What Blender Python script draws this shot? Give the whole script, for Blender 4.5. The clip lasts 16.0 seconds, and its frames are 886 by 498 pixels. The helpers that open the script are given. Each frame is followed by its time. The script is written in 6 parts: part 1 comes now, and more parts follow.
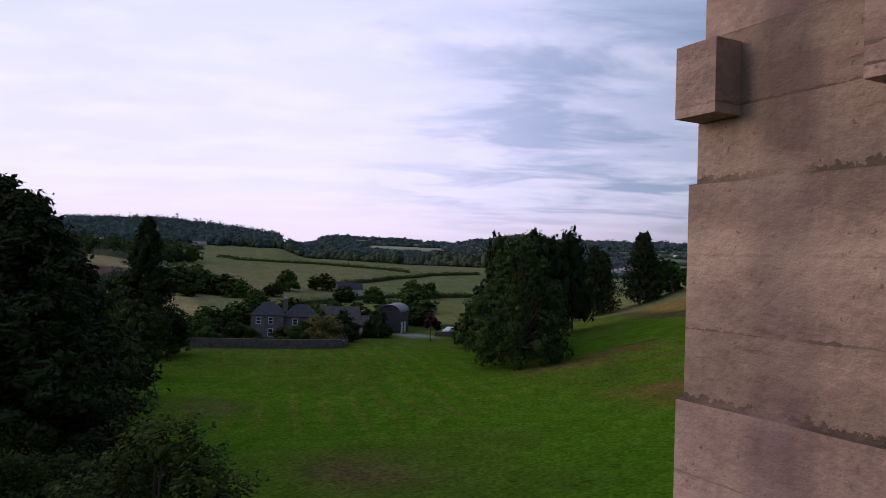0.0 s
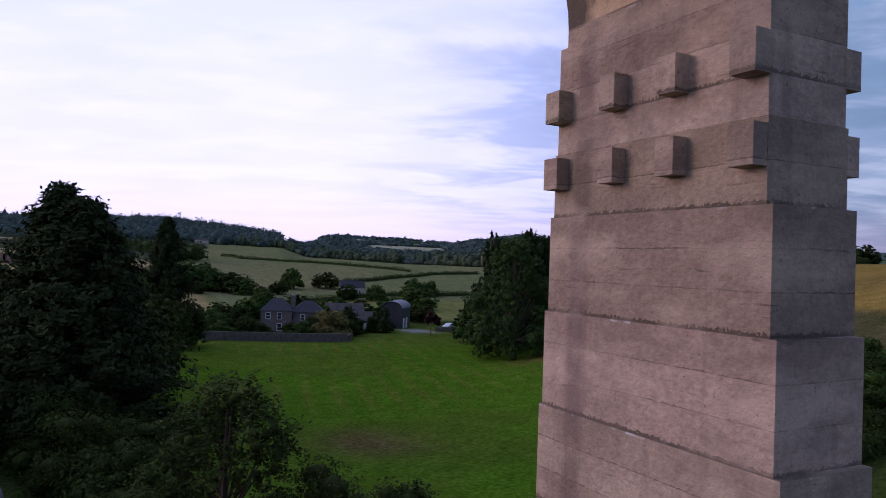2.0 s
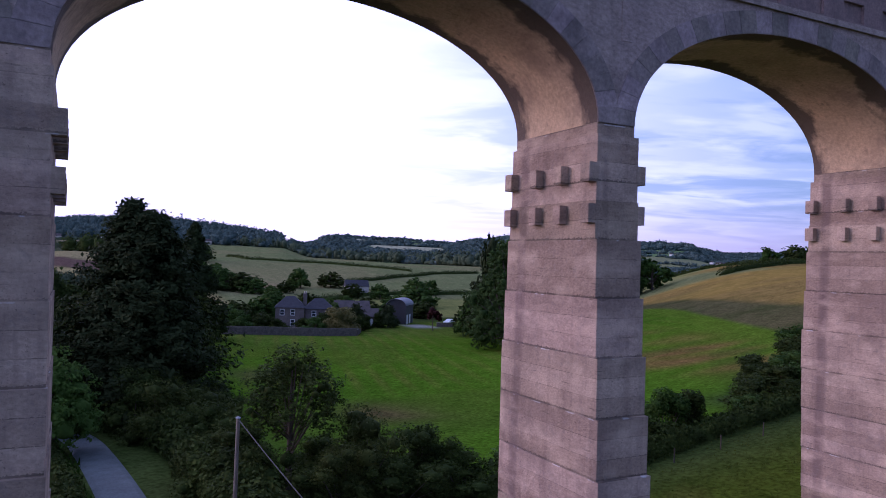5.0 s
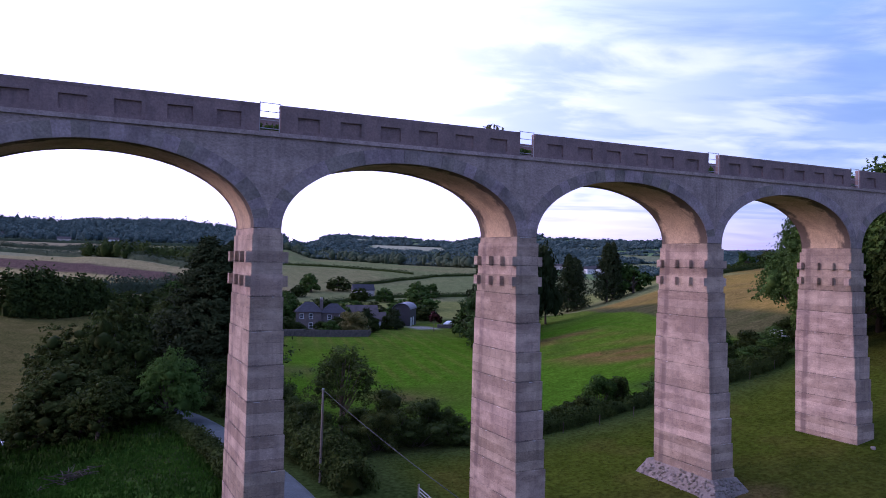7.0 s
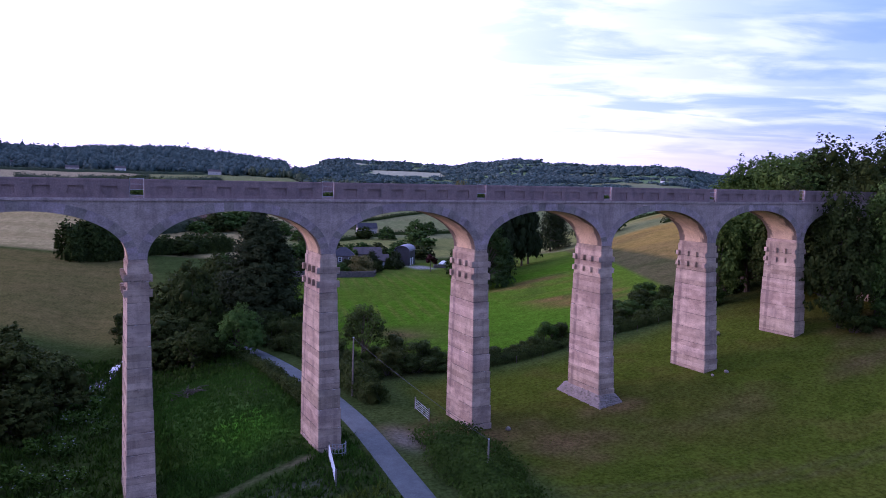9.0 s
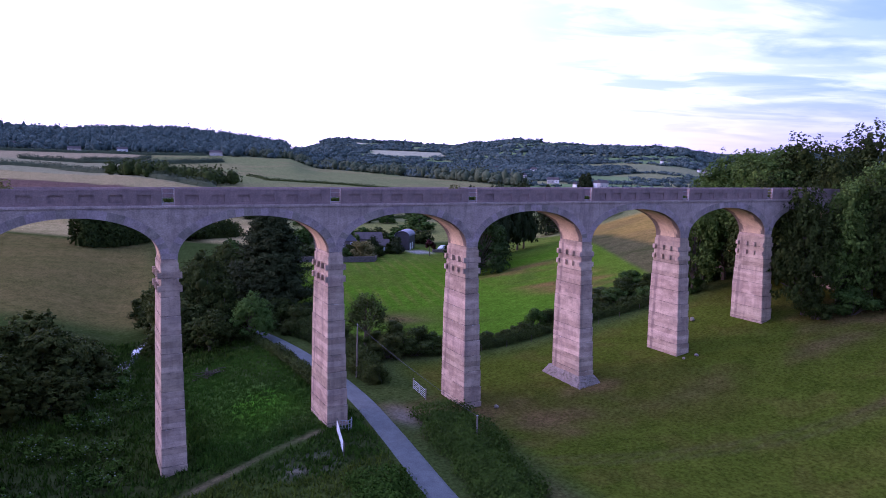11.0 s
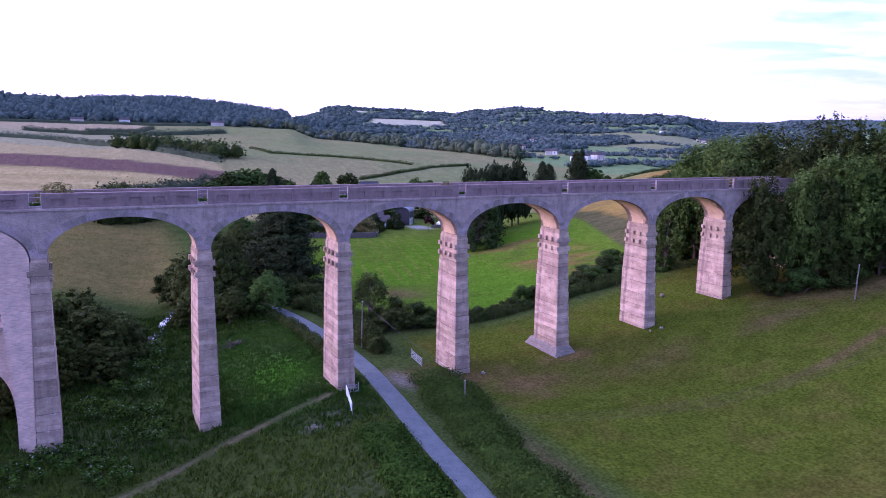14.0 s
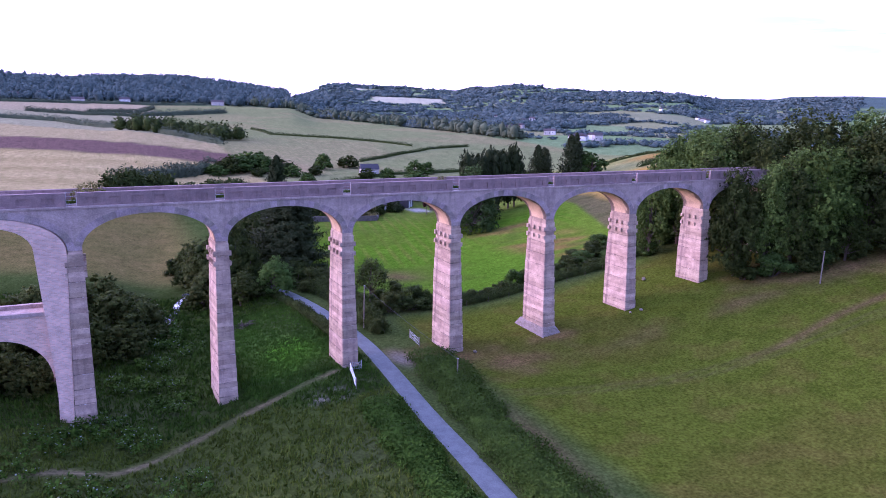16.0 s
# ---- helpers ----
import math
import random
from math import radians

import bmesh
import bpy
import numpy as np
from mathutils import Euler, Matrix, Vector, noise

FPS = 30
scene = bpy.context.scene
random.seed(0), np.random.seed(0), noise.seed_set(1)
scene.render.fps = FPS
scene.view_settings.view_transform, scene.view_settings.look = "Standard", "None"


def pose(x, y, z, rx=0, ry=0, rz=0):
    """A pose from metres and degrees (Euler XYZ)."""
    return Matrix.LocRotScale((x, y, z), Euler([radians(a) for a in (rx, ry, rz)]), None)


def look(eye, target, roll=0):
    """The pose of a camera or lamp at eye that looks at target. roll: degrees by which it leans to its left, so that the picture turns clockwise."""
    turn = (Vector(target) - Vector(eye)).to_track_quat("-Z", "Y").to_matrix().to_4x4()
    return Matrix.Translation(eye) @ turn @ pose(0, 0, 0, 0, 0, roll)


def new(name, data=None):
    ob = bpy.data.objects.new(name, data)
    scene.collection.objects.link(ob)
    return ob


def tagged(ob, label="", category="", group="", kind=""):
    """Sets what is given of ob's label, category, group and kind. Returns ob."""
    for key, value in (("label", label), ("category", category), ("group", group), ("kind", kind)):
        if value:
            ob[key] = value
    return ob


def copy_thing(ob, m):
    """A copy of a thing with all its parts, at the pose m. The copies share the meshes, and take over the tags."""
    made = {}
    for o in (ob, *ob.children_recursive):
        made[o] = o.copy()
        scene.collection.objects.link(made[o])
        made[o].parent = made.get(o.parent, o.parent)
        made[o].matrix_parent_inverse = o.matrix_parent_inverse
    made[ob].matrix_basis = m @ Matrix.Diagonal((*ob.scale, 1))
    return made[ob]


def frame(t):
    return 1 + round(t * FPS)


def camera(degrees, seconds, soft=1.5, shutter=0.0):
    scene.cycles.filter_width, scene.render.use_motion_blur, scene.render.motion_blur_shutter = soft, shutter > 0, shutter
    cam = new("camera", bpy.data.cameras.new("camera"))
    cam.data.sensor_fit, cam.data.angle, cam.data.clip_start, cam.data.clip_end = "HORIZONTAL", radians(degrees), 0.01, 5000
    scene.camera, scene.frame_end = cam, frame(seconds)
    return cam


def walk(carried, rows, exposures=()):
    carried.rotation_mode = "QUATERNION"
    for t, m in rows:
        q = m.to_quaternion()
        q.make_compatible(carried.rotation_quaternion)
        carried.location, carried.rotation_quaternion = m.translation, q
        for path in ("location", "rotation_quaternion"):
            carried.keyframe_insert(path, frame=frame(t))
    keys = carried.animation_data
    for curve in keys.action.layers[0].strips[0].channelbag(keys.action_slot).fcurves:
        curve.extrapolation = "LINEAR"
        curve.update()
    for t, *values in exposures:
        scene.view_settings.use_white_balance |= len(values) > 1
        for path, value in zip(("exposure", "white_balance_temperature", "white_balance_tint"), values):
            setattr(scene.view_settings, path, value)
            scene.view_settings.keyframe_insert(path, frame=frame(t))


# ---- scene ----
cam = camera(62.66, 16.0, soft=0.95)
PATH = [
    (0.0, -5.800, -0.060, 16.500, 91.060, -1.770, -26.970),
    (0.5, -6.770, -2.010, 16.420, 91.060, -1.810, -26.900),
    (1.0, -7.680, -3.840, 16.345, 91.070, -1.840, -26.900),
    (1.5, -8.680, -5.740, 16.310, 91.060, -1.820, -26.940),
    (2.0, -9.640, -7.580, 16.275, 91.040, -1.920, -26.970),
    (2.5, -10.572, -9.328, 16.277, 91.04, -1.94, -26.99),
    (3.0, -11.579, -11.116, 16.324, 91.05, -1.95, -27.01),
    (3.5, -12.591, -12.947, 16.373, 91.05, -1.93, -27.00),
    (4.0, -13.568, -14.710, 16.407, 91.05, -1.91, -27.02),
    (4.2, -13.969, -15.445, 16.412, 91.04, -1.91, -27.02),
    (4.6, -14.828, -17.082, 16.384, 91.03, -1.86, -27.01),
    (5.0, -15.859, -19.109, 16.379, 91.01, -1.78, -27.00),
    (5.4, -17.172, -21.723, 16.485, 90.98, -1.69, -26.99),
    (5.8, -18.879, -25.124, 16.789, 90.95, -1.61, -26.98),
    (6.2, -21.092, -29.509, 17.378, 90.94, -1.56, -26.97),
    (6.5, -23.151, -33.563, 18.059, 90.93, -1.54, -26.97),
    (7.0, -26.898, -40.920, 19.390, 90.89, -1.51, -26.98),
    (7.5, -30.434, -48.151, 21.261, 90.91, -1.50, -27.01),
    (8.0, -33.784, -55.459, 23.467, 89.84, -1.61, -26.95),
    (8.5, -36.950, -62.769, 26.081, 84.96, -1.66, -26.91),
    (9.0, -39.590, -68.450, 28.218, 84.79, -1.62, -27.00),
    (9.2, -40.000, -69.410, 28.582, 84.62, -1.62, -26.98),
    (9.7, -40.855, -71.558, 29.399, 84.20, -1.63, -26.92),
    (10.2, -41.715, -73.494, 30.130, 83.79, -1.63, -26.94),
    (10.7, -42.525, -75.330, 30.820, 83.38, -1.63, -26.95),
    (11.1, -43.171, -76.819, 31.374, 83.05, -1.63, -26.96),
    (11.5, -43.843, -78.401, 31.955, 82.72, -1.62, -26.95),
    (12.0, -44.711, -80.466, 32.708, 82.32, -1.61, -26.93),
    (12.5, -45.536, -82.356, 33.410, 81.88, -1.59, -26.92),
    (13.0, -46.393, -84.318, 34.152, 81.46, -1.62, -26.92),
    (13.5, -47.167, -86.267, 34.876, 81.03, -1.59, -26.91),
    (14.0, -48.017, -88.168, 35.626, 80.60, -1.59, -26.90),
    (14.5, -48.847, -90.198, 36.435, 80.15, -1.56, -26.91),
    (15.0, -49.656, -92.162, 37.236, 79.71, -1.54, -26.89),
    (15.5, -50.496, -94.225, 38.089, 79.27, -1.54, -26.89),
    (16.0, -51.349, -96.201, 38.913, 78.83, -1.52, -26.90),
]
walk(cam, [(t, pose(*row)) for t, *row in PATH],
     [(0.0, -1.38, 5600, 24), (1.0, -1.30, 5560, 28), (2.0, -1.24, 5200, 32), (4.0, -1.04, 4900, 38), (7.0, -0.60, 4850, 43), (8.0, -0.90, 4820, 45), (8.5, -0.54, 4800, 48), (9.0, -0.40, 4800, 50), (11.5, -0.12, 4800, 55), (13.5, 0.20, 4820, 58), (16.0, 0.58, 4870, 61)])

# ------------------------------------------------------------------ sky and sun


def sky_world():
    w = bpy.data.worlds.new("dusk_sky")
    scene.world = w
    w.use_nodes = True
    nt = w.node_tree
    nt.nodes.clear()
    nd, ln = nt.nodes.new, nt.links.new

    def math_node(op, a, b=None, clamp=False):
        n = nd("ShaderNodeMath")
        n.operation, n.use_clamp = op, clamp
        for i, s in enumerate((a, b)):
            if s is None:
                continue
            if isinstance(s, (int, float)):
                n.inputs[i].default_value = s
            else:
                ln(s, n.inputs[i])
        return n.outputs[0]

    def mix(fac, a, b):
        n = nd("ShaderNodeMix")
        n.data_type = "RGBA"
        for i, s in ((0, fac), (6, a), (7, b)):
            if isinstance(s, (int, float, tuple)):
                n.inputs[i].default_value = s if not isinstance(s, tuple) else (*s, 1)
            else:
                ln(s, n.inputs[i])
        return n.outputs[2]

    def ramp(fac, lo, hi):
        n = nd("ShaderNodeMapRange")
        n.interpolation_type = "SMOOTHSTEP"
        n.inputs[1].default_value, n.inputs[2].default_value = lo, hi
        ln(fac, n.inputs[0])
        return n.outputs[0]

    co = nd("ShaderNodeTexCoord").outputs["Generated"]
    sep = nd("ShaderNodeSeparateXYZ")
    ln(co, sep.inputs[0])
    x, y, z = sep.outputs
    up = math_node("MAXIMUM", z, 0.0)
    # brightness gathers towards the place where the sun went down
    glow = math_node("ADD", math_node("MULTIPLY", x, -0.64), math_node("MULTIPLY", y, 0.77))
    glow_f = ramp(glow, -0.21, 0.56)
    behind = ramp(glow, -0.22, -0.60)
    high = ramp(up, 0.02, 0.42)
    east = mix(high, (0.66, 0.82, 0.94), (0.36, 0.65, 0.82))
    west = mix(high, (2.50, 2.26, 2.46), (2.14, 2.12, 2.42))
    clear = mix(glow_f, east, west)
    clear = mix(behind, clear, mix(high, (0.27, 0.345, 0.62), (0.15, 0.265, 0.60)))
    # clouds on a flat layer overhead
    k = math_node("DIVIDE", 1.0, math_node("ADD", up, 0.10))
    flat = nd("ShaderNodeCombineXYZ")
    ln(math_node("MULTIPLY", x, k), flat.inputs[0])
    ln(math_node("MULTIPLY", y, k), flat.inputs[1])
    flat.inputs[2].default_value = 3.7
    spin = nd("ShaderNodeMapping")
    spin.inputs["Rotation"].default_value = (0, 0, radians(27))
    ln(flat.outputs[0], spin.inputs[0])
    draw = nd("ShaderNodeMapping")
    draw.inputs["Scale"].default_value = (0.60, 1.0, 1.0)
    ln(spin.outputs[0], draw.inputs[0])
    n1 = nd("ShaderNodeTexNoise")
    n1.inputs["Scale"].default_value, n1.inputs["Detail"].default_value, n1.inputs["Roughness"].default_value = 1.9, 9, 0.56
    n1.inputs["Distortion"].default_value = 0.5
    ln(draw.outputs[0], n1.inputs["Vector"])
    cloud = ramp(n1.outputs["Fac"], 0.45, 0.64)
    n2 = nd("ShaderNodeTexNoise")
    n2.inputs["Scale"].default_value, n2.inputs["Detail"].default_value = 3.0, 9
    ln(draw.outputs[0], n2.inputs["Vector"])
    puff = ramp(n2.outputs["Fac"], 0.42, 0.64)
    grey = mix(glow_f, (0.42, 0.62, 0.75), (1.10, 1.24, 1.62))
    bright = mix(glow_f, (1.36, 1.41, 1.38), (2.6, 2.4, 2.5))
    with_puff = mix(math_node("MULTIPLY", puff, 0.65), clear, bright)
    veil = math_node("MULTIPLY", cloud, math_node("SUBTRACT", 0.85, math_node("MULTIPLY", math_node("POWER", glow_f, 5.0), 0.78)))
    with_cloud = mix(veil, with_puff, grey)
    pink = mix(ramp(up, 0.0, 0.11), mix(glow_f, (0.66, 0.62, 0.80), (2.5, 2.08, 2.14)), with_cloud)
    ns = nd("ShaderNodeTexSky")
    ns.sky_type = "NISHITA"
    ns.sun_disc = False
    ns.sun_elevation, ns.sun_rotation = radians(4), radians(-62)
    bg1, bg2, add, out = nd("ShaderNodeBackground"), nd("ShaderNodeBackground"), nd("ShaderNodeAddShader"), nd("ShaderNodeOutputWorld")
    ln(pink, bg1.inputs[0])
    ln(ns.outputs[0], bg2.inputs[0])
    bg1.inputs[1].default_value, bg2.inputs[1].default_value = 0.95, 0.05
    ln(bg1.outputs[0], add.inputs[0])
    ln(bg2.outputs[0], add.inputs[1])
    ln(add.outputs[0], out.inputs[0])


sky_world()
sun_data = bpy.data.lights.new("sun", "SUN")
sun_data.energy, sun_data.angle, sun_data.color = 2.5, radians(24), (1.0, 0.68, 0.42)
sun = new("sun", sun_data)
sun.matrix_world = look((-88, 47, 22), (0, 0, 0))

# ------------------------------------------------------------------ materials
GRADE = 0.0086                         # climb of the line


def material(name, colour, second=None, rough=0.9, scale=1.0, fine=8.0, mottle=0.5, bump=0.3, stretch=(1, 1, 1), metal=0.0,
             spread=0.0, attribute="", stain=None, stain_scale=(1, 1, 1), coords="Object", spec=0.3, translucent=0.0, joints=0.0, relief=0.05, bands=False, island=0.0):
    """Two noises mix two colours; a fine one gives relief. spread: variation from object to object. attribute: a colour attribute as base."""
    m = bpy.data.materials.new(name)
    m.use_nodes = True
    nt = m.node_tree
    nd, ln = nt.nodes.new, nt.links.new
    bsdf = nt.nodes["Principled BSDF"]
    bsdf.inputs["Roughness"].default_value, bsdf.inputs["Metallic"].default_value = rough, metal
    bsdf.inputs["Specular IOR Level"].default_value = spec
    co = nd("ShaderNodeTexCoord").outputs["Object"] if coords == "Object" else nd("ShaderNodeNewGeometry").outputs["Position"]
    mp = nd("ShaderNodeMapping")
    mp.inputs["Scale"].default_value = stretch
    ln(co, mp.inputs[0])

    def noise_node(s, detail, vec):
        n = nd("ShaderNodeTexNoise")
        n.inputs["Scale"].default_value, n.inputs["Detail"].default_value, n.inputs["Roughness"].default_value = s, detail, 0.62
        ln(vec, n.inputs["Vector"])
        return n.outputs["Fac"]

    def mix(fac, a, b, blend="MIX"):
        n = nd("ShaderNodeMix")
        n.data_type, n.blend_type = "RGBA", blend
        for i, s in ((0, fac), (6, a), (7, b)):
            if isinstance(s, (int, float)):
                n.inputs[i].default_value = s
            elif isinstance(s, tuple):
                n.inputs[i].default_value = (*s, 1)
            else:
                ln(s, n.inputs[i])
        return n.outputs[2]

    def ramp(fac, lo, hi, a=0.0, b=1.0):
        n = nd("ShaderNodeMapRange")
        n.inputs[1].default_value, n.inputs[2].default_value, n.inputs[3].default_value, n.inputs[4].default_value = lo, hi, a, b
        ln(fac, n.inputs[0])
        return n.outputs[0]

    second = second or tuple(c * 0.6 for c in colour)
    big, small = noise_node(scale, 6, mp.outputs[0]), noise_node(fine, 5, mp.outputs[0])
    if attribute:
        at = nd("ShaderNodeAttribute")
        at.attribute_name = attribute
        base = at.outputs["Color"]
        base = mix(ramp(big, 0.3, 0.7, 0.0, mottle), base, mix(1.0, base, second, "MULTIPLY"))
    else:
        base = mix(ramp(big, 0.32, 0.68), colour, second)
    grain = nd("ShaderNodeCombineColor")
    g = ramp(small, 0.25, 0.75, 1 - mottle * 0.6, 1 + mottle * 0.6)
    for i in range(3):
        ln(g, grain.inputs[i])
    base = mix(1.0, base, grain.outputs[0], "MULTIPLY")
    if stain:
        mp2 = nd("ShaderNodeMapping")
        mp2.inputs["Scale"].default_value = stain_scale
        ln(co, mp2.inputs[0])
        base = mix(ramp(noise_node(1.0, 4, mp2.outputs[0]), 0.50, 0.66, 0.0, 0.42), base, stain)
    if joints:
        sep = nd("ShaderNodeSeparateXYZ")
        ln(co, sep.inputs[0])

        def op(kind, a, b):
            n = nd("ShaderNodeMath")
            n.operation = kind
            for i, q in enumerate((a, b)):
                if isinstance(q, (int, float)):
                    n.inputs[i].default_value = q
                else:
                    ln(q, n.inputs[i])
            return n.outputs[0]

        climb = op("SUBTRACT", op("SUBTRACT", sep.outputs[2], 17.26), op("MULTIPLY", sep.outputs[0], GRADE))
        lift_ = op("FRACT", op("DIVIDE", climb, joints * 3), 0.0)
        wav = op("ADD", climb, op("MULTIPLY", op("SUBTRACT", big, 0.5), 0.05))
        band = op("FRACT", op("DIVIDE", wav, joints), 0.0)
        broken = noise_node(0.55, 5, co)
        thin = op("MULTIPLY", op("LESS_THAN", band, op("MULTIPLY", op("SUBTRACT", noise_node(7.0, 5, co), 0.30), 0.15)), ramp(broken, 0.36, 0.54, 0.15, 0.80))
        base = mix(thin, base, tuple(c * 0.30 for c in colour))
        # shadow line painted along the ledge of every lift, with dirt and moss
        ledge = op("MULTIPLY", op("LESS_THAN", lift_, op("MULTIPLY", op("SUBTRACT", noise_node(15.0, 6, co), 0.26), 0.125)), 0.85)
        base = mix(ledge, base, tuple(c * 0.20 for c in colour))
        base = mix(op("MULTIPLY", ramp(lift_, 0.0, 0.10, 0.50, 0.0), ramp(broken, 0.44, 0.60, 0.0, 1.0)), base, tuple(c * 0.42 for c in colour))
        base = mix(op("MULTIPLY", ramp(lift_, 0.62, 1.0, 0.0, 0.62), ramp(noise_node(0.9, 6, co), 0.42, 0.62, 0.15, 1.0)), base, tuple(c * 0.46 for c in colour))
        # bright lime and droppings on the ledges, dark cracks along the boards
        lime = op("MULTIPLY", op("GREATER_THAN", lift_, 0.980), ramp(noise_node(1.7, 3, co), 0.58, 0.64, 0.0, 0.8))
        base = mix(lime, base, (0.62, 0.60, 0.60))
        mp3 = nd("ShaderNodeMapping")
        mp3.inputs["Scale"].default_value = (0.9, 0.9, 9.0)
        ln(co, mp3.inputs[0])
        base = mix(ramp(noise_node(1.0, 5, mp3.outputs[0]), 0.64, 0.69, 0.0, 0.7), base, tuple(c * 0.30 for c in colour))
        tone = nd("ShaderNodeTexWhiteNoise")
        tone.noise_dimensions = "1D"
        ln(op("ADD", op("FLOOR", op("DIVIDE", wav, joints), 0.0), op("FLOOR", op("DIVIDE", op("ADD", sep.outputs[0], 4.3), 8.65), 0.0)), tone.inputs["W"])
        tn = nd("ShaderNodeCombineColor")
        for i in range(3):
            ln(ramp(tone.outputs["Value"], 0, 1, (0.74, 0.71, 0.69)[i], 1.13), tn.inputs[i])
        base = mix(1.0, base, tn.outputs[0], "MULTIPLY")
        # old run of water down one side of each pier
        run = op("ABSOLUTE", op("ADD", op("SUBTRACT", sep.outputs[1], 3.76), op("MULTIPLY", op("SUBTRACT", broken, 0.5), 0.22)), 0.0)
        base = mix(op("MULTIPLY", ramp(run, 0.16, 0.34, 0.75, 0.0), ramp(small, 0.3, 0.6, 0.6, 1.0)), base, stain)
        mp4 = nd("ShaderNodeMapping")
        mp4.inputs["Scale"].default_value = (0.45, 0.45, 1.1)
        ln(co, mp4.inputs[0])
        patch_ = noise_node(1.0, 7, mp4.outputs[0])
        base = mix(ramp(patch_, 0.48, 0.64, 0.0, 0.50), base, (0.64, 0.490, 0.360))
        mp5 = nd("ShaderNodeMapping")
        mp5.inputs["Scale"].default_value, mp5.inputs["Location"].default_value = (0.55, 0.55, 0.42), (7.3, 2.1, 5.5)
        ln(co, mp5.inputs[0])
        base = mix(ramp(noise_node(1.0, 8, mp5.outputs[0]), 0.50, 0.63, 0.0, 0.36), base, (0.200, 0.152, 0.130))
        base = mix(ramp(noise_node(3.3, 6, co), 0.56, 0.66, 0.0, 0.35), base, (0.250, 0.203, 0.178))
        pits = noise_node(13.0, 5, co)
        base = mix(ramp(pits, 0.63, 0.69, 0.0, 0.70), base, tuple(c * 0.28 for c in colour))
    if bands:
        # soot and damp along both edges of the vault, ragged towards the middle
        sb = nd("ShaderNodeSeparateXYZ")
        ln(co, sb.inputs[0])
        mb = nd("ShaderNodeMapping")
        mb.inputs["Scale"].default_value = (0.9, 0.9, 0.45)
        ln(co, mb.inputs[0])
        off = nd("ShaderNodeMath")
        off.operation = "SUBTRACT"
        ln(sb.outputs[1], off.inputs[0])
        off.inputs[1].default_value = 2.15
        far_ = nd("ShaderNodeMath")
        far_.operation = "ABSOLUTE"
        ln(off.outputs[0], far_.inputs[0])
        rag = nd("ShaderNodeMath")
        rag.operation = "ADD"
        ln(far_.outputs[0], rag.inputs[0])
        ln(ramp(noise_node(1.0, 6, mb.outputs[0]), 0.3, 0.7, -0.55, 0.55), rag.inputs[1])
        base = mix(ramp(rag.outputs[0], 1.42, 1.85, 0.0, 0.88), base, (0.085, 0.066, 0.056))
        base = mix(ramp(noise_node(2.6, 5, co), 0.60, 0.72, 0.0, 0.5), base, (0.15, 0.115, 0.09))
    if island:
        gi, si = nd("ShaderNodeNewGeometry"), nd("ShaderNodeCombineColor")
        for i, k in enumerate((1.15, 0.9, 0.8)):
            ln(ramp(gi.outputs["Random Per Island"], 0, 1, 1 - island * k, 1 + island * k), si.inputs[i])
        base = mix(1.0, base, si.outputs[0], "MULTIPLY")
    if spread:
        info = nd("ShaderNodeObjectInfo")
        sp = nd("ShaderNodeCombineColor")
        for i, k in enumerate((1.0, 0.8, 1.2)):
            ln(ramp(info.outputs["Random"], 0, 1, 1 - spread * k, 1 + spread * k), sp.inputs[i])
        base = mix(1.0, base, sp.outputs[0], "MULTIPLY")
    ln(base, bsdf.inputs["Base Color"])
    if bump:
        b = nd("ShaderNodeBump")
        b.inputs["Strength"].default_value, b.inputs["Distance"].default_value = bump, relief
        if joints:
            rough_ = nd("ShaderNodeMath")
            rough_.operation = "ADD"
            ln(small, rough_.inputs[0])
            ln(ramp(noise_node(4.2, 6, co), 0.3, 0.7, 0.0, 0.8), rough_.inputs[1])
            ln(rough_.outputs[0], b.inputs["Height"])
        else:
            ln(small, b.inputs["Height"])
        ln(b.outputs[0], bsdf.inputs["Normal"])
    if translucent:
        out = nt.nodes["Material Output"]
        tr, ms = nd("ShaderNodeBsdfTranslucent"), nd("ShaderNodeMixShader")
        ms.inputs[0].default_value = translucent
        ln(base, tr.inputs["Color"])
        ln(bsdf.outputs[0], ms.inputs[1])
        ln(tr.outputs[0], ms.inputs[2])
        ln(ms.outputs[0], out.inputs["Surface"])
    return m


CONCRETE = material("concrete", (0.492, 0.372, 0.281), (0.346, 0.260, 0.199), 0.92, 0.7, 9.0, 0.42, 0.5, (1, 1, 1.5), stain=(0.15, 0.105, 0.095), stain_scale=(1.5, 1.5, 0.10), coords="World", joints=0.6333, spread=0.10)
CONCRETE_TOP = material("weathered_concrete", (0.460, 0.360, 0.312), (0.294, 0.230, 0.204), 0.93, 0.5, 6.0, 0.55, 0.8, (1, 1, 1.6), stain=(0.12, 0.095, 0.09), stain_scale=(1.3, 1.3, 0.16), coords="World", spread=0.06)
SOFFIT = material("arch_soffit_concrete", (0.62, 0.450, 0.280), (0.47, 0.345, 0.220), 0.92, 0.6, 7.0, 0.4, 0.7, stain=(0.20, 0.14, 0.115), stain_scale=(0.5, 0.5, 0.5), coords="World", bands=True)
PARAPET = material("parapet_concrete", (0.300, 0.212, 0.192), (0.205, 0.146, 0.136), 0.93, 0.6, 8.0, 0.4, 0.6, stain=(0.11, 0.085, 0.085), stain_scale=(1.0, 1.0, 0.4), coords="World", spread=0.05)
